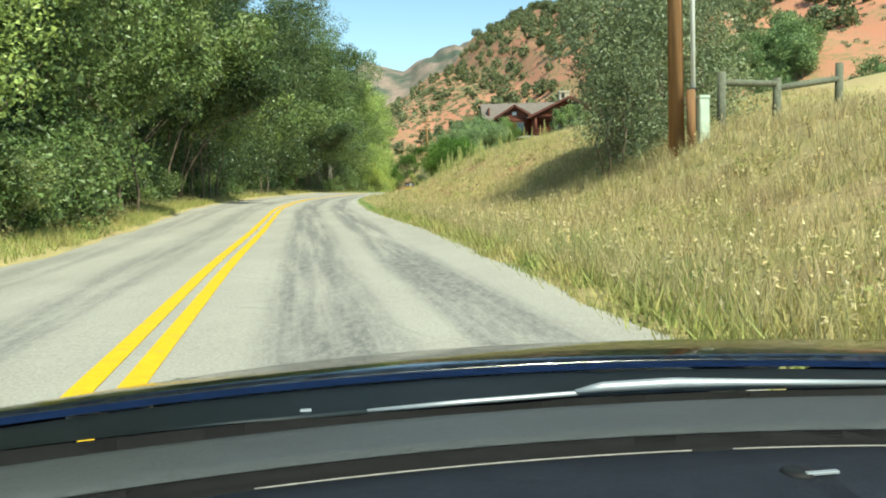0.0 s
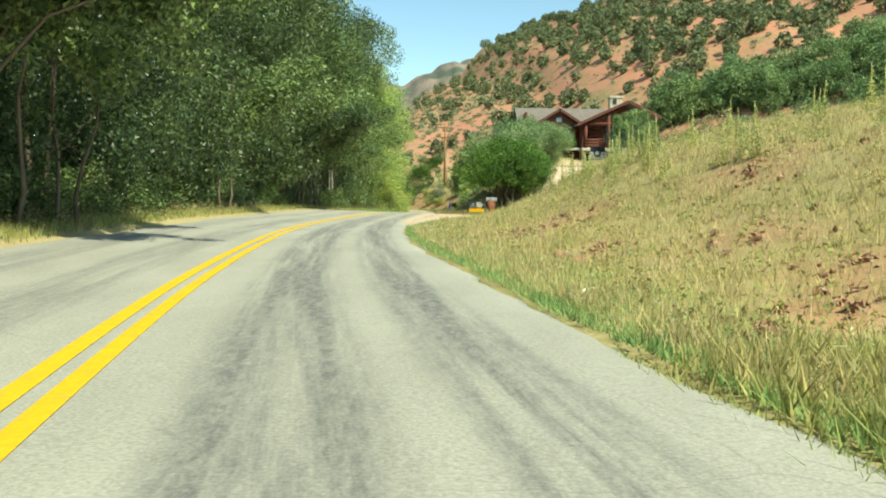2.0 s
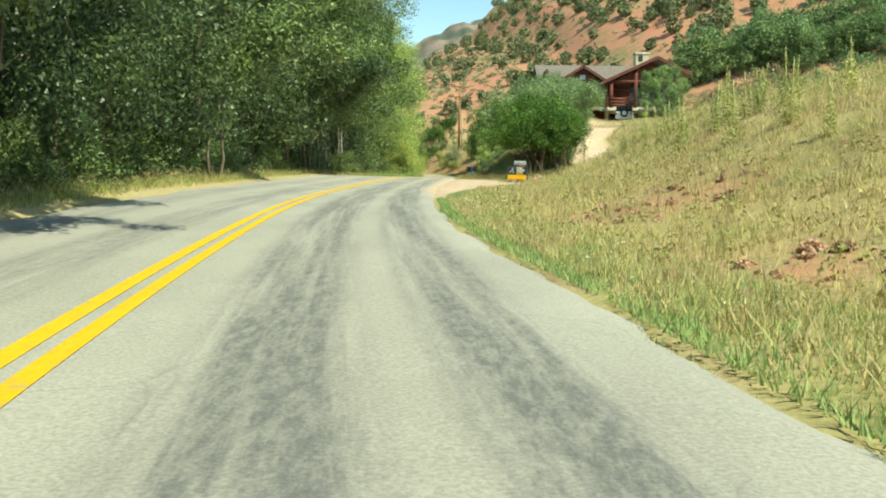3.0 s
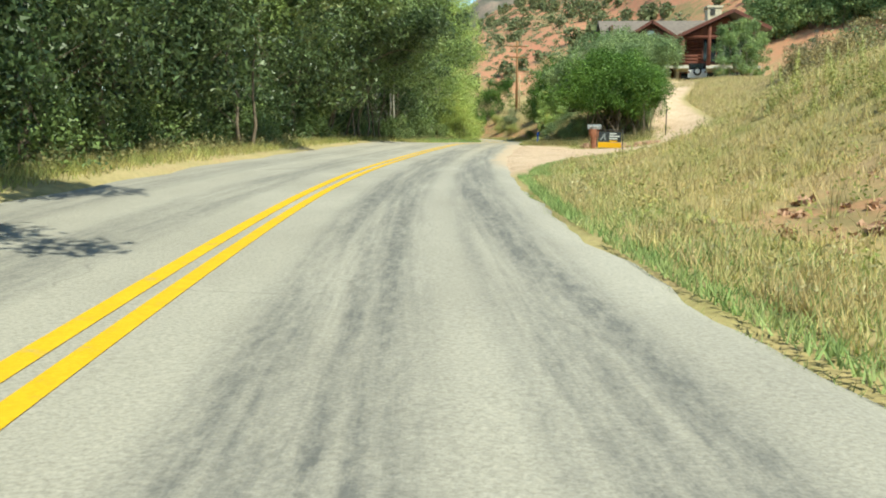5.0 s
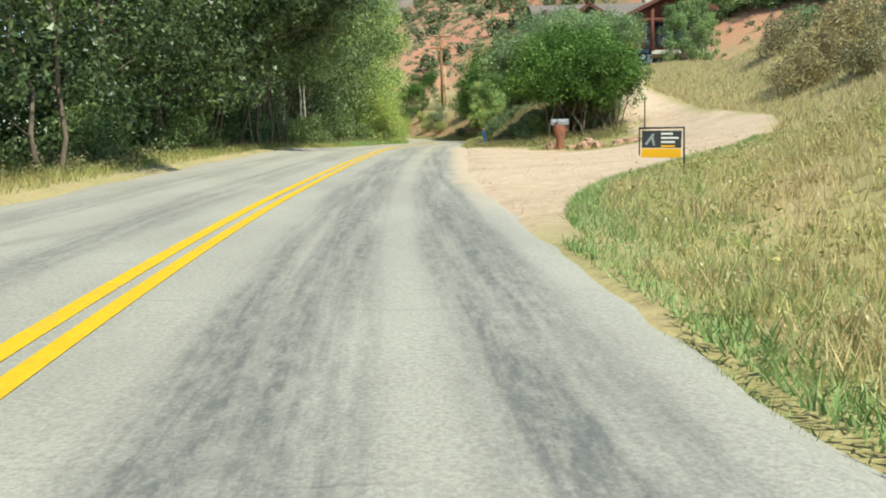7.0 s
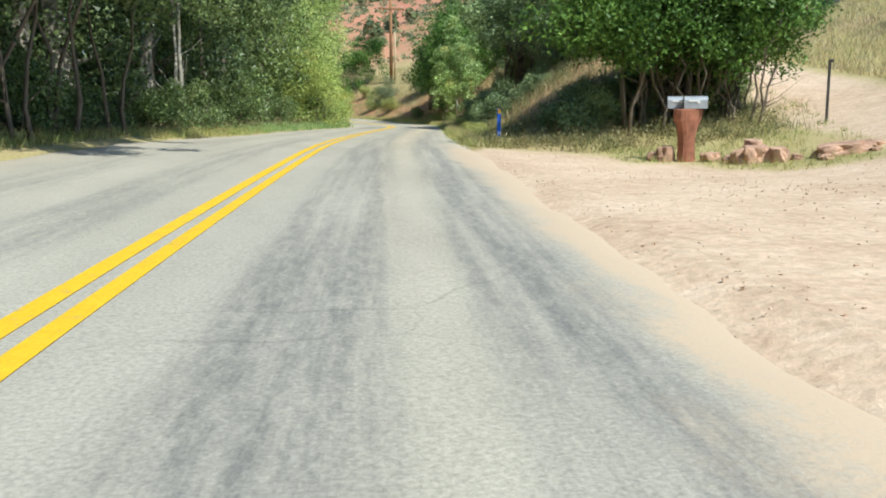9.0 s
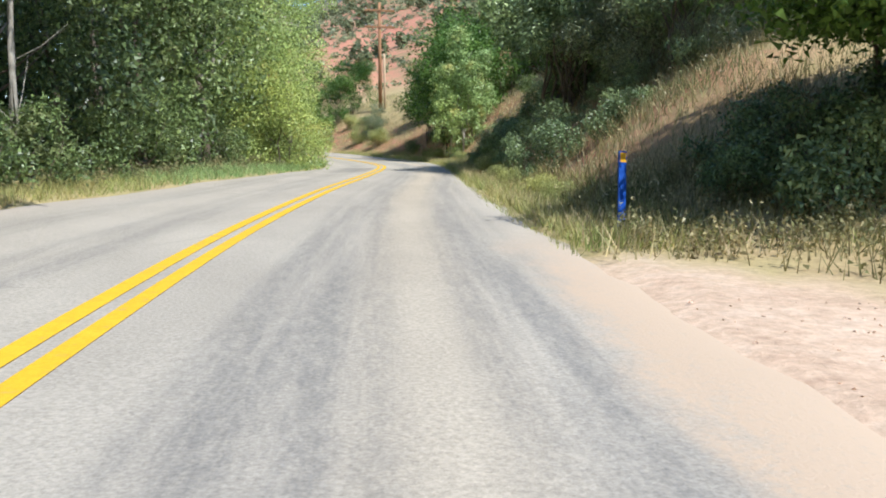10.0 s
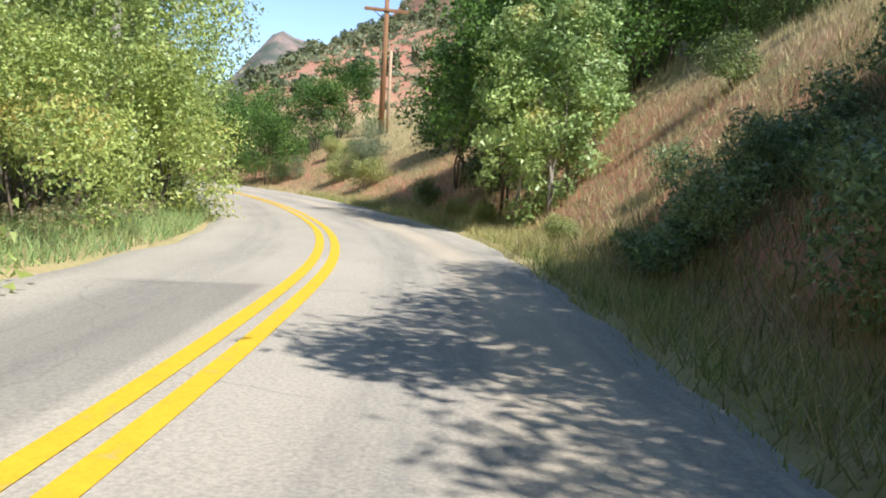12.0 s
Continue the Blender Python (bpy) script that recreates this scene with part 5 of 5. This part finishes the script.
for k, (w, z) in enumerate(((0.17, 0.61), (0.25, 0.55), (0.2, 0.49), (0.2, 0.43))):
    part("lettering", boxed((w, 0.004, 0.03), (-0.32 + w / 2, -0.011, z)), SIGN_WHITE if k < 3 else SIGN_YELLOW, sign)
part("emblem", boxed((0.035, 0.004, 0.19), (-0.48, -0.011, 0.53), (0, 35, 0)), METAL_GREY, sign)
part("emblem", boxed((0.03, 0.004, 0.14), (-0.43, -0.011, 0.51), (0, -12, 0)), METAL_GREY, sign)


# ------------------------------------------------------------------ the log house
def log_wall(x0, x1, y, z0, z1, r=0.17, along="x"):
    """Round logs laid one on another, each a piece of its own on one mesh."""
    bm = rods((x0, y, 0), (x1, y, 0), r, r, 8) if along == "x" else rods((y, x0, 0), (y, x1, 0), r, r, 8)
    log = part("log", bm, LOG_RED, house)
    log.location.z = z0 + r
    z = z0 + r + 2 * r * 0.93
    while z < z1:
        part("log", log.data, LOG_RED, house).location.z = z
        z += 2 * r * 0.93


def gable_roof(ridge_a, ridge_b, left, right, drop_l, drop_r, thick=0.22):
    """Two slabs hung from a ridge; left and right are the eaves' offsets across the ridge."""
    a, b = Vector(ridge_a), Vector(ridge_b)
    across = Vector(((b - a).y, -(b - a).x, 0)).normalized()
    out = []
    for off, drop in ((-left, drop_l), (right, drop_r)):
        bm = bmesh.new()
        low = across * off + Vector((0, 0, -drop))
        top = [a, b, b + low, a + low]
        vs = [bm.verts.new(p) for p in top] + [bm.verts.new(p - Vector((0, 0, thick))) for p in top]
        for f in ((0, 1, 2, 3), (7, 6, 5, 4), (0, 4, 5, 1), (1, 5, 6, 2), (2, 6, 7, 3), (3, 7, 4, 0)):
            bm.faces.new([vs[i] for i in f])
        bmesh.ops.recalc_face_normals(bm, faces=bm.faces)
        out.append(bm)
    return out


def gable_end(x0, x1, xp, y, z0, zp, thick=0.2):
    bm = bmesh.new()
    vs = [bm.verts.new((x, y + dy, z)) for dy in (0, thick) for x, z in ((x0, z0), (x1, z0), (xp, zp))]
    for f in ((0, 1, 2), (5, 4, 3), (0, 3, 4, 1), (1, 4, 5, 2), (2, 5, 3, 0)):
        bm.faces.new([vs[i] for i in f])
    bmesh.ops.recalc_face_normals(bm, faces=bm.faces)
    return bm


house = thing("log_house", pose(0, 0, 0), "large red brown log house with stone base and gabled roofs", "house")
G0 = 4.6
part("base_wall", boxed((12.6, 9.6, 3.6), (13.6, 136, G0 + 1.4)), STONE_CREAM, house, "cream stone lower storey")
log_wall(7.4, 19.9, 131.0, 8.0, 10.5)
log_wall(131.0, 141.0, 7.4, 6.0, 10.5, along="y")
log_wall(131.0, 141.0, 19.9, 6.0, 10.5, along="y")
log_wall(7.4, 19.9, 141.0, 6.0, 10.5)
for bm in gable_roof((6.3, 135.8, 13.3), (21.2, 135.8, 13.3), 5.6, 5.6, 3.0, 3.0):
    part("roof", bm, ROOF_BROWN, house)
part("gable", boxed((0.2, 8.0, 1.9), (7.35, 135.8, 11.4)), LOG_RED, house)
# middle gable
log_wall(8.4, 13.2, 128.4, 5.2, 10.4)
log_wall(128.4, 131.0, 8.4, 5.2, 10.4, along="y")
part("gable", gable_end(8.2, 13.4, 10.8, 128.3, 10.3, 12.0), LOG_RED, house)
for bm in gable_roof((10.8, 127.6, 12.35), (10.8, 135.0, 12.35), 3.1, 3.1, 1.9, 1.9):
    part("roof", bm, ROOF_BROWN, house)
for sgn in (-1, 1):
    part("bargeboard", boxed((3.6, 0.12, 0.28), (10.8 + sgn * 1.5, 127.6, 11.3), (0, sgn * 31.5, 0)), TRIM_RED, house)
part("balcony", boxed((5.2, 1.6, 0.22), (10.6, 127.8, 7.7)), CONCRETE, house, "pale balcony slab")
window = part("window", boxed((0.8, 0.1, 0.7), (10.8, 128.25, 11.1)), TRIM_RED, house)
part("pane", boxed((0.6, 0.03, 0.5), (10.8, 128.18, 11.1)), METAL_GREY, window)
for wx in (9.6, 11.6):
    window = part("window", boxed((1.2, 0.12, 1.5), (wx, 128.2, 9.2)), TRIM_RED, house)
    part("pane", boxed((1.0, 0.03, 1.3), (wx, 128.12, 9.2)), GLASS_DARK, window)
# right wing with an open truss
log_wall(13.3, 20.6, 128.2, 7.8, 10.4)
log_wall(127.0, 131.0, 13.3, 7.8, 10.4, along="y")
part("base_wall", boxed((7.4, 4.0, 3.4), (17.0, 129.2, 6.2)), STONE_CREAM, house, "cream stone garage front")
part("gable", gable_end(13.2, 21.4, 18.3, 128.1, 10.3, 12.7), LOG_RED, house)
for bm in gable_roof((18.3, 125.8, 13.15), (18.3, 135.0, 13.15), 5.9, 3.8, 2.75, 1.8):
    part("roof", bm, ROOF_BROWN, house)
part("bargeboard", boxed((6.4, 0.14, 0.32), (15.4, 125.8, 11.65), (0, -25, 0)), TRIM_RED, house)
part("bargeboard", boxed((4.1, 0.14, 0.32), (20.2, 125.8, 12.15), (0, 25.5, 0)), TRIM_RED, house)
for px_ in (13.6, 16.2, 20.4):
    part("porch_post", rods((px_, 126.3, 7.6), (px_, 126.3, 10.6 + (1.0 if px_ > 14 else 0)), 0.2, 0.2, 10), LOG_RED, house)
part("truss_beam", rods((13.2, 126.3, 10.5), (21.0, 126.3, 10.5), 0.18, 0.18, 8), LOG_RED, house)
part("balcony", boxed((8.0, 2.6, 0.25), (17.1, 126.8, 7.55)), CONCRETE, house, "pale balcony slab")
log_wall(13.4, 15.0, 125.7, 7.8, 8.9)
window = part("window", boxed((4.2, 0.12, 2.6), (18.0, 127.98, 9.4)), TRIM_RED, house)
for k in range(3):
    part("pane", boxed((1.22, 0.04, 2.35), (16.65 + 1.35 * k, 127.9, 9.4)), GLASS_DARK, window)
for gx_ in (14.3, 16.6, 19.0):
    door = part("garage_door", boxed((1.5, 0.12, 2.1), (gx_, 127.15, 6.1)), TRIM_RED, house)
    part("pane", boxed((1.2, 0.04, 1.5), (gx_, 127.07, 6.3)), GLASS_DARK, door)
stack = part("chimney", boxed((1.5, 1.5, 5.0), (19.4, 138.8, 12.6)), STONE_CREAM, house, "cream stone chimney")
part("cap", boxed((1.75, 1.75, 0.25), (19.4, 138.8, 15.1)), STONE_CREAM, stack)
part("flue", boxed((0.5, 0.1, 0.7), (19.2, 138.02, 14.5)), STEEL_DARK, stack)

jeep = thing("parked_jeep", pose(13.9, 120.8, settle(13.9, 120.8, 0.0), 0, 0, -14), "white off-road car with a spare wheel, parked on the drive", "car")
part("body", boxed((1.65, 3.6, 0.75), (0, 1.8, 0.95), (0, 0, 0), 0.08), WHITE_PAINT, jeep)
part("cabin", boxed((1.55, 2.3, 0.65), (0, 1.3, 1.6), (0, 0, 0), 0.1), BLACK_RUBBER, jeep, "black soft top")
part("rear_window", boxed((1.1, 0.03, 0.4), (0, 0.14, 1.6)), GLASS_DARK, jeep)
for wx in (-0.72, 0.72):
    for wy in (0.6, 2.9):
        wheel = part("wheel", rods((wx - 0.12, wy, 0.38), (wx + 0.12, wy, 0.38), 0.38, 0.38, 20), BLACK_RUBBER, jeep)
        part("rim", rods((wx - 0.13, wy, 0.38), (wx + 0.13, wy, 0.38), 0.2, 0.2, 14), METAL_GREY, wheel)
spare = part("spare_wheel", rods((0.05, -0.22, 1.15), (0.05, 0.0, 1.15), 0.38, 0.38, 20), BLACK_RUBBER, jeep)
part("rim", rods((0.05, -0.24, 1.15), (0.05, 0.0, 1.15), 0.22, 0.22, 14), WHITE_PAINT, spare)
for sgn in (-1, 1):
    part("tail_light", boxed((0.12, 0.05, 0.2), (sgn * 0.72, -0.02, 1.1)), TRIM_RED, jeep)

# ------------------------------------------------------------------ the front of the car at the start of the drive
PAINT_BLACK, _n, _l, _b = mat("black_car_paint", 0.12, 0.0, 0.6)
_b.inputs["Base Color"].default_value = (0.012, 0.013, 0.014, 1)
_b.inputs["Coat Weight"].default_value, _b.inputs["Coat Roughness"].default_value = 1.0, 0.02
DASH_GREY = plain("soft_grey_dashboard", (0.14, 0.148, 0.148), 0.45, vary=0.08, scale=160, relief=0.12, spec=0.5)
DASH_NAVY = plain("dark_blue_grey_dashboard", (0.035, 0.04, 0.052), 0.6, vary=0.1, scale=140, relief=0.12, spec=0.4)
# the blue sheen along the black bonnet's edge, given as a colour
SHEEN_BLUE, _n, _l, _b = mat("bonnet_blue_sheen", 0.15, 0.6, 0.6)
_b.inputs["Base Color"].default_value = (0.03, 0.06, 0.16, 1)
COWL_SLATE = plain("dark_slate_plastic", (0.022, 0.028, 0.03), 0.5, vary=0.15, scale=60)
SEAM_PALE = plain("pale_seam_thread", (0.3, 0.28, 0.25), 0.7, vary=0.2, scale=90)
TRIM_BLACK = plain("matt_black_plastic", (0.012, 0.012, 0.012), 0.7, vary=0.15, scale=60)


def arch(y0, z0, sag_y, sag_z, tilt=0.0, xc=0.28, half=0.84, n=40):
    """A line across the car, bowed back and down towards its sides."""
    return [Vector((x, y0 - sag_y * (x - xc) ** 2, z0 - sag_z * (x - xc) ** 2 + tilt * (x - xc))) for x in np.linspace(xc - half, xc + half, n)]


def lofted(*arches):
    bm = bmesh.new()
    rows = [[bm.verts.new(p) for p in a] for a in arches]
    for a, b in zip(rows, rows[1:]):
        for k in range(len(a) - 1):
            bm.faces.new((a[k], a[k + 1], b[k + 1], b[k])).smooth = True
    bmesh.ops.solidify(bm, geom=bm.faces[:], thickness=0.012)
    return bm


car = thing("car", pose(0, 0, float(road_z(0)) - 0.047, 0.335, 0, 8.1), "front of a glossy black car with a grey dashboard", "car")
bonnet = part("bonnet", lofted(arch(1.25, 0.6835, 0.34, 0, -0.008), arch(1.29, 0.688, 0.34, 0, -0.006), arch(1.4, 0.678, 0.33, 0.002, 0.003), arch(1.55, 0.6555, 0.32, 0.005, 0.012), arch(1.75, 0.6224, 0.31, 0.0074, 0.018), arch(2.0, 0.578, 0.3, 0.012, 0.018), arch(2.2, 0.515, 0.3, 0.018, 0.018), arch(2.32, 0.42, 0.3, 0.02, 0.018)), PAINT_BLACK, car)
part("bonnet_edge", lofted(arch(1.247, 0.6868, 0.34, 0, -0.008), arch(1.24, 0.6795, 0.34, 0, -0.008)), SHEEN_BLUE, bonnet, "rear edge of the bonnet, its blue sheen put in as colour")
part("cowl", lofted(arch(1.24, 0.676, 0.34, 0, -0.008), arch(1.17, 0.683, 0.31, 0, -0.008), arch(1.08, 0.69, 0.27, -0.002, -0.007), arch(1.025, 0.6929, 0.25, -0.004, -0.007)), COWL_SLATE, car, "dark slate cowl under the windscreen")
part("drain_gap", lofted(arch(1.0235, 0.692, 0.25, -0.004, -0.007), arch(1.021, 0.66, 0.25, -0.004, -0.007), arch(0.99, 0.645, 0.25, 0, -0.006), arch(0.978, 0.66, 0.25, 0.004, -0.004)), TRIM_BLACK, car, "black gap below the windscreen")
dash = part("dashboard", lofted(arch(0.974, 0.64, 0.25, 0.0065, -0.004), arch(0.973, 0.692, 0.25, 0.0065, -0.004), arch(0.968, 0.6967, 0.25, 0.0065, -0.004), arch(0.94, 0.7002, 0.235, 0.014, -0.006), arch(0.89, 0.704, 0.21, 0.028, -0.009), arch(0.85, 0.7045, 0.19, 0.039, -0.011), arch(0.834, 0.703, 0.18, 0.0434, -0.012), arch(0.829, 0.6995, 0.18, 0.0434, -0.012)), DASH_GREY, car, "soft grey dashboard top")
# shade on the dashboard's near side, made as a recessed black strip
part("dashboard_lip", lofted(arch(0.8285, 0.699, 0.18, 0.0434, -0.012), arch(0.825, 0.688, 0.18, 0.0434, -0.012), arch(0.815, 0.672, 0.17, 0.045, -0.013), arch(0.785, 0.672, 0.16, 0.05, -0.015), arch(0.776, 0.69, 0.15, 0.0556, -0.016)), TRIM_BLACK, dash, "recessed black strip for the shade under the dashboard's lip")
for left_end, right_end in ((-0.06, 0.335), (0.375, 0.7)):
    line = [Vector((x, 0.769 - 0.15 * (x - 0.28) ** 2, 0.7015 - 0.0556 * (x - 0.28) ** 2 - 0.016 * (x - 0.28))) for x in np.linspace(left_end, right_end, 24)]
    part("seam", tube(bmesh.new(), line, [0.0008] * 24, 6), SEAM_PALE, dash, "thin pale seam")
part("lower_dashboard", lofted(arch(0.774, 0.69, 0.15, 0.0556, -0.016), arch(0.77, 0.7, 0.15, 0.0556, -0.016), arch(0.72, 0.699, 0.15, 0.058, -0.017), arch(0.62, 0.685, 0.15, 0.062, -0.017), arch(0.5, 0.63, 0.15, 0.07, -0.017), arch(0.42, 0.4, 0.1, 0.05, -0.017)), DASH_NAVY, car, "dark blue grey dashboard front")
sensor = part("sensor", tube(bmesh.new(), [(0.405, 0.71, 0.69), (0.405, 0.71, 0.6955), (0.405, 0.71, 0.697)], [0.017, 0.016, 0.009], 20), TRIM_BLACK, dash, "small oval dashboard sensor")
part("sensor_bar", boxed((0.03, 0.006, 0.003), (0.422, 0.699, 0.6955), (0, 0, 0), 0.001), METAL_GREY, sensor, "pale bar beside the sensor")
wiper = part("wiper", tube(bmesh.new(), [(0.05, 1.012, 0.695), (0.16, 1.02, 0.696), (0.3, 1.024, 0.697), (0.325, 1.03, 0.703)], [0.0025, 0.0035, 0.0035, 0.003], 6), METAL_GREY, car, "pale wiper blade")
part("wiper_arm", tube(bmesh.new(), [(0.3, 1.024, 0.699), (0.335, 1.026, 0.702), (0.42, 1.02, 0.703), (0.53, 1.008, 0.7), (0.7, 0.98, 0.696)], [0.003, 0.007, 0.0075, 0.005, 0.003], 8), METAL_GREY, wiper, "grey wiper arm")
part("far_wiper", tube(bmesh.new(), [(-0.24, 0.97, 0.692), (-0.1, 0.995, 0.694), (0.05, 1.012, 0.694)], [0.003, 0.004, 0.003], 6), COWL_SLATE, wiper, "dark wiper blade")
for wx in (-0.02, 0.36):
    part("washer_nozzle", boxed((0.014, 0.008, 0.004), (wx, 1.06 - 0.27 * (wx - 0.28) ** 2, 0.694), (0, 0, 0), 0.002), METAL_GREY, car)
for sgn in (-1, 1):
    side = 0.3 + sgn * 0.8
    part("wing", boxed((0.06, 1.0, 0.22), (side, 1.3, 0.34), (0, 0, 0), 0.04), PAINT_BLACK, car)
    wheel = part("wheel", rods((side - 0.12, 1.55, 0.32), (side + 0.03, 1.55, 0.32), 0.27, 0.27, 24), BLACK_RUBBER, car)
    part("rim", rods((side - 0.1, 1.55, 0.32), (side + 0.04, 1.55, 0.32), 0.18, 0.17, 18), METAL_GREY, wheel)
part("bulkhead", boxed((1.5, 0.06, 0.5), (0.3, 0.8, 0.4)), TRIM_BLACK, car)
part("floor_pan", boxed((1.5, 2.0, 0.06), (0.3, 1.2, 0.2)), TRIM_BLACK, car)
part("bumper", boxed((1.5, 0.14, 0.28), (0.35, 2.2, 0.36), (0, 0, 0), 0.05), PAINT_BLACK, car)
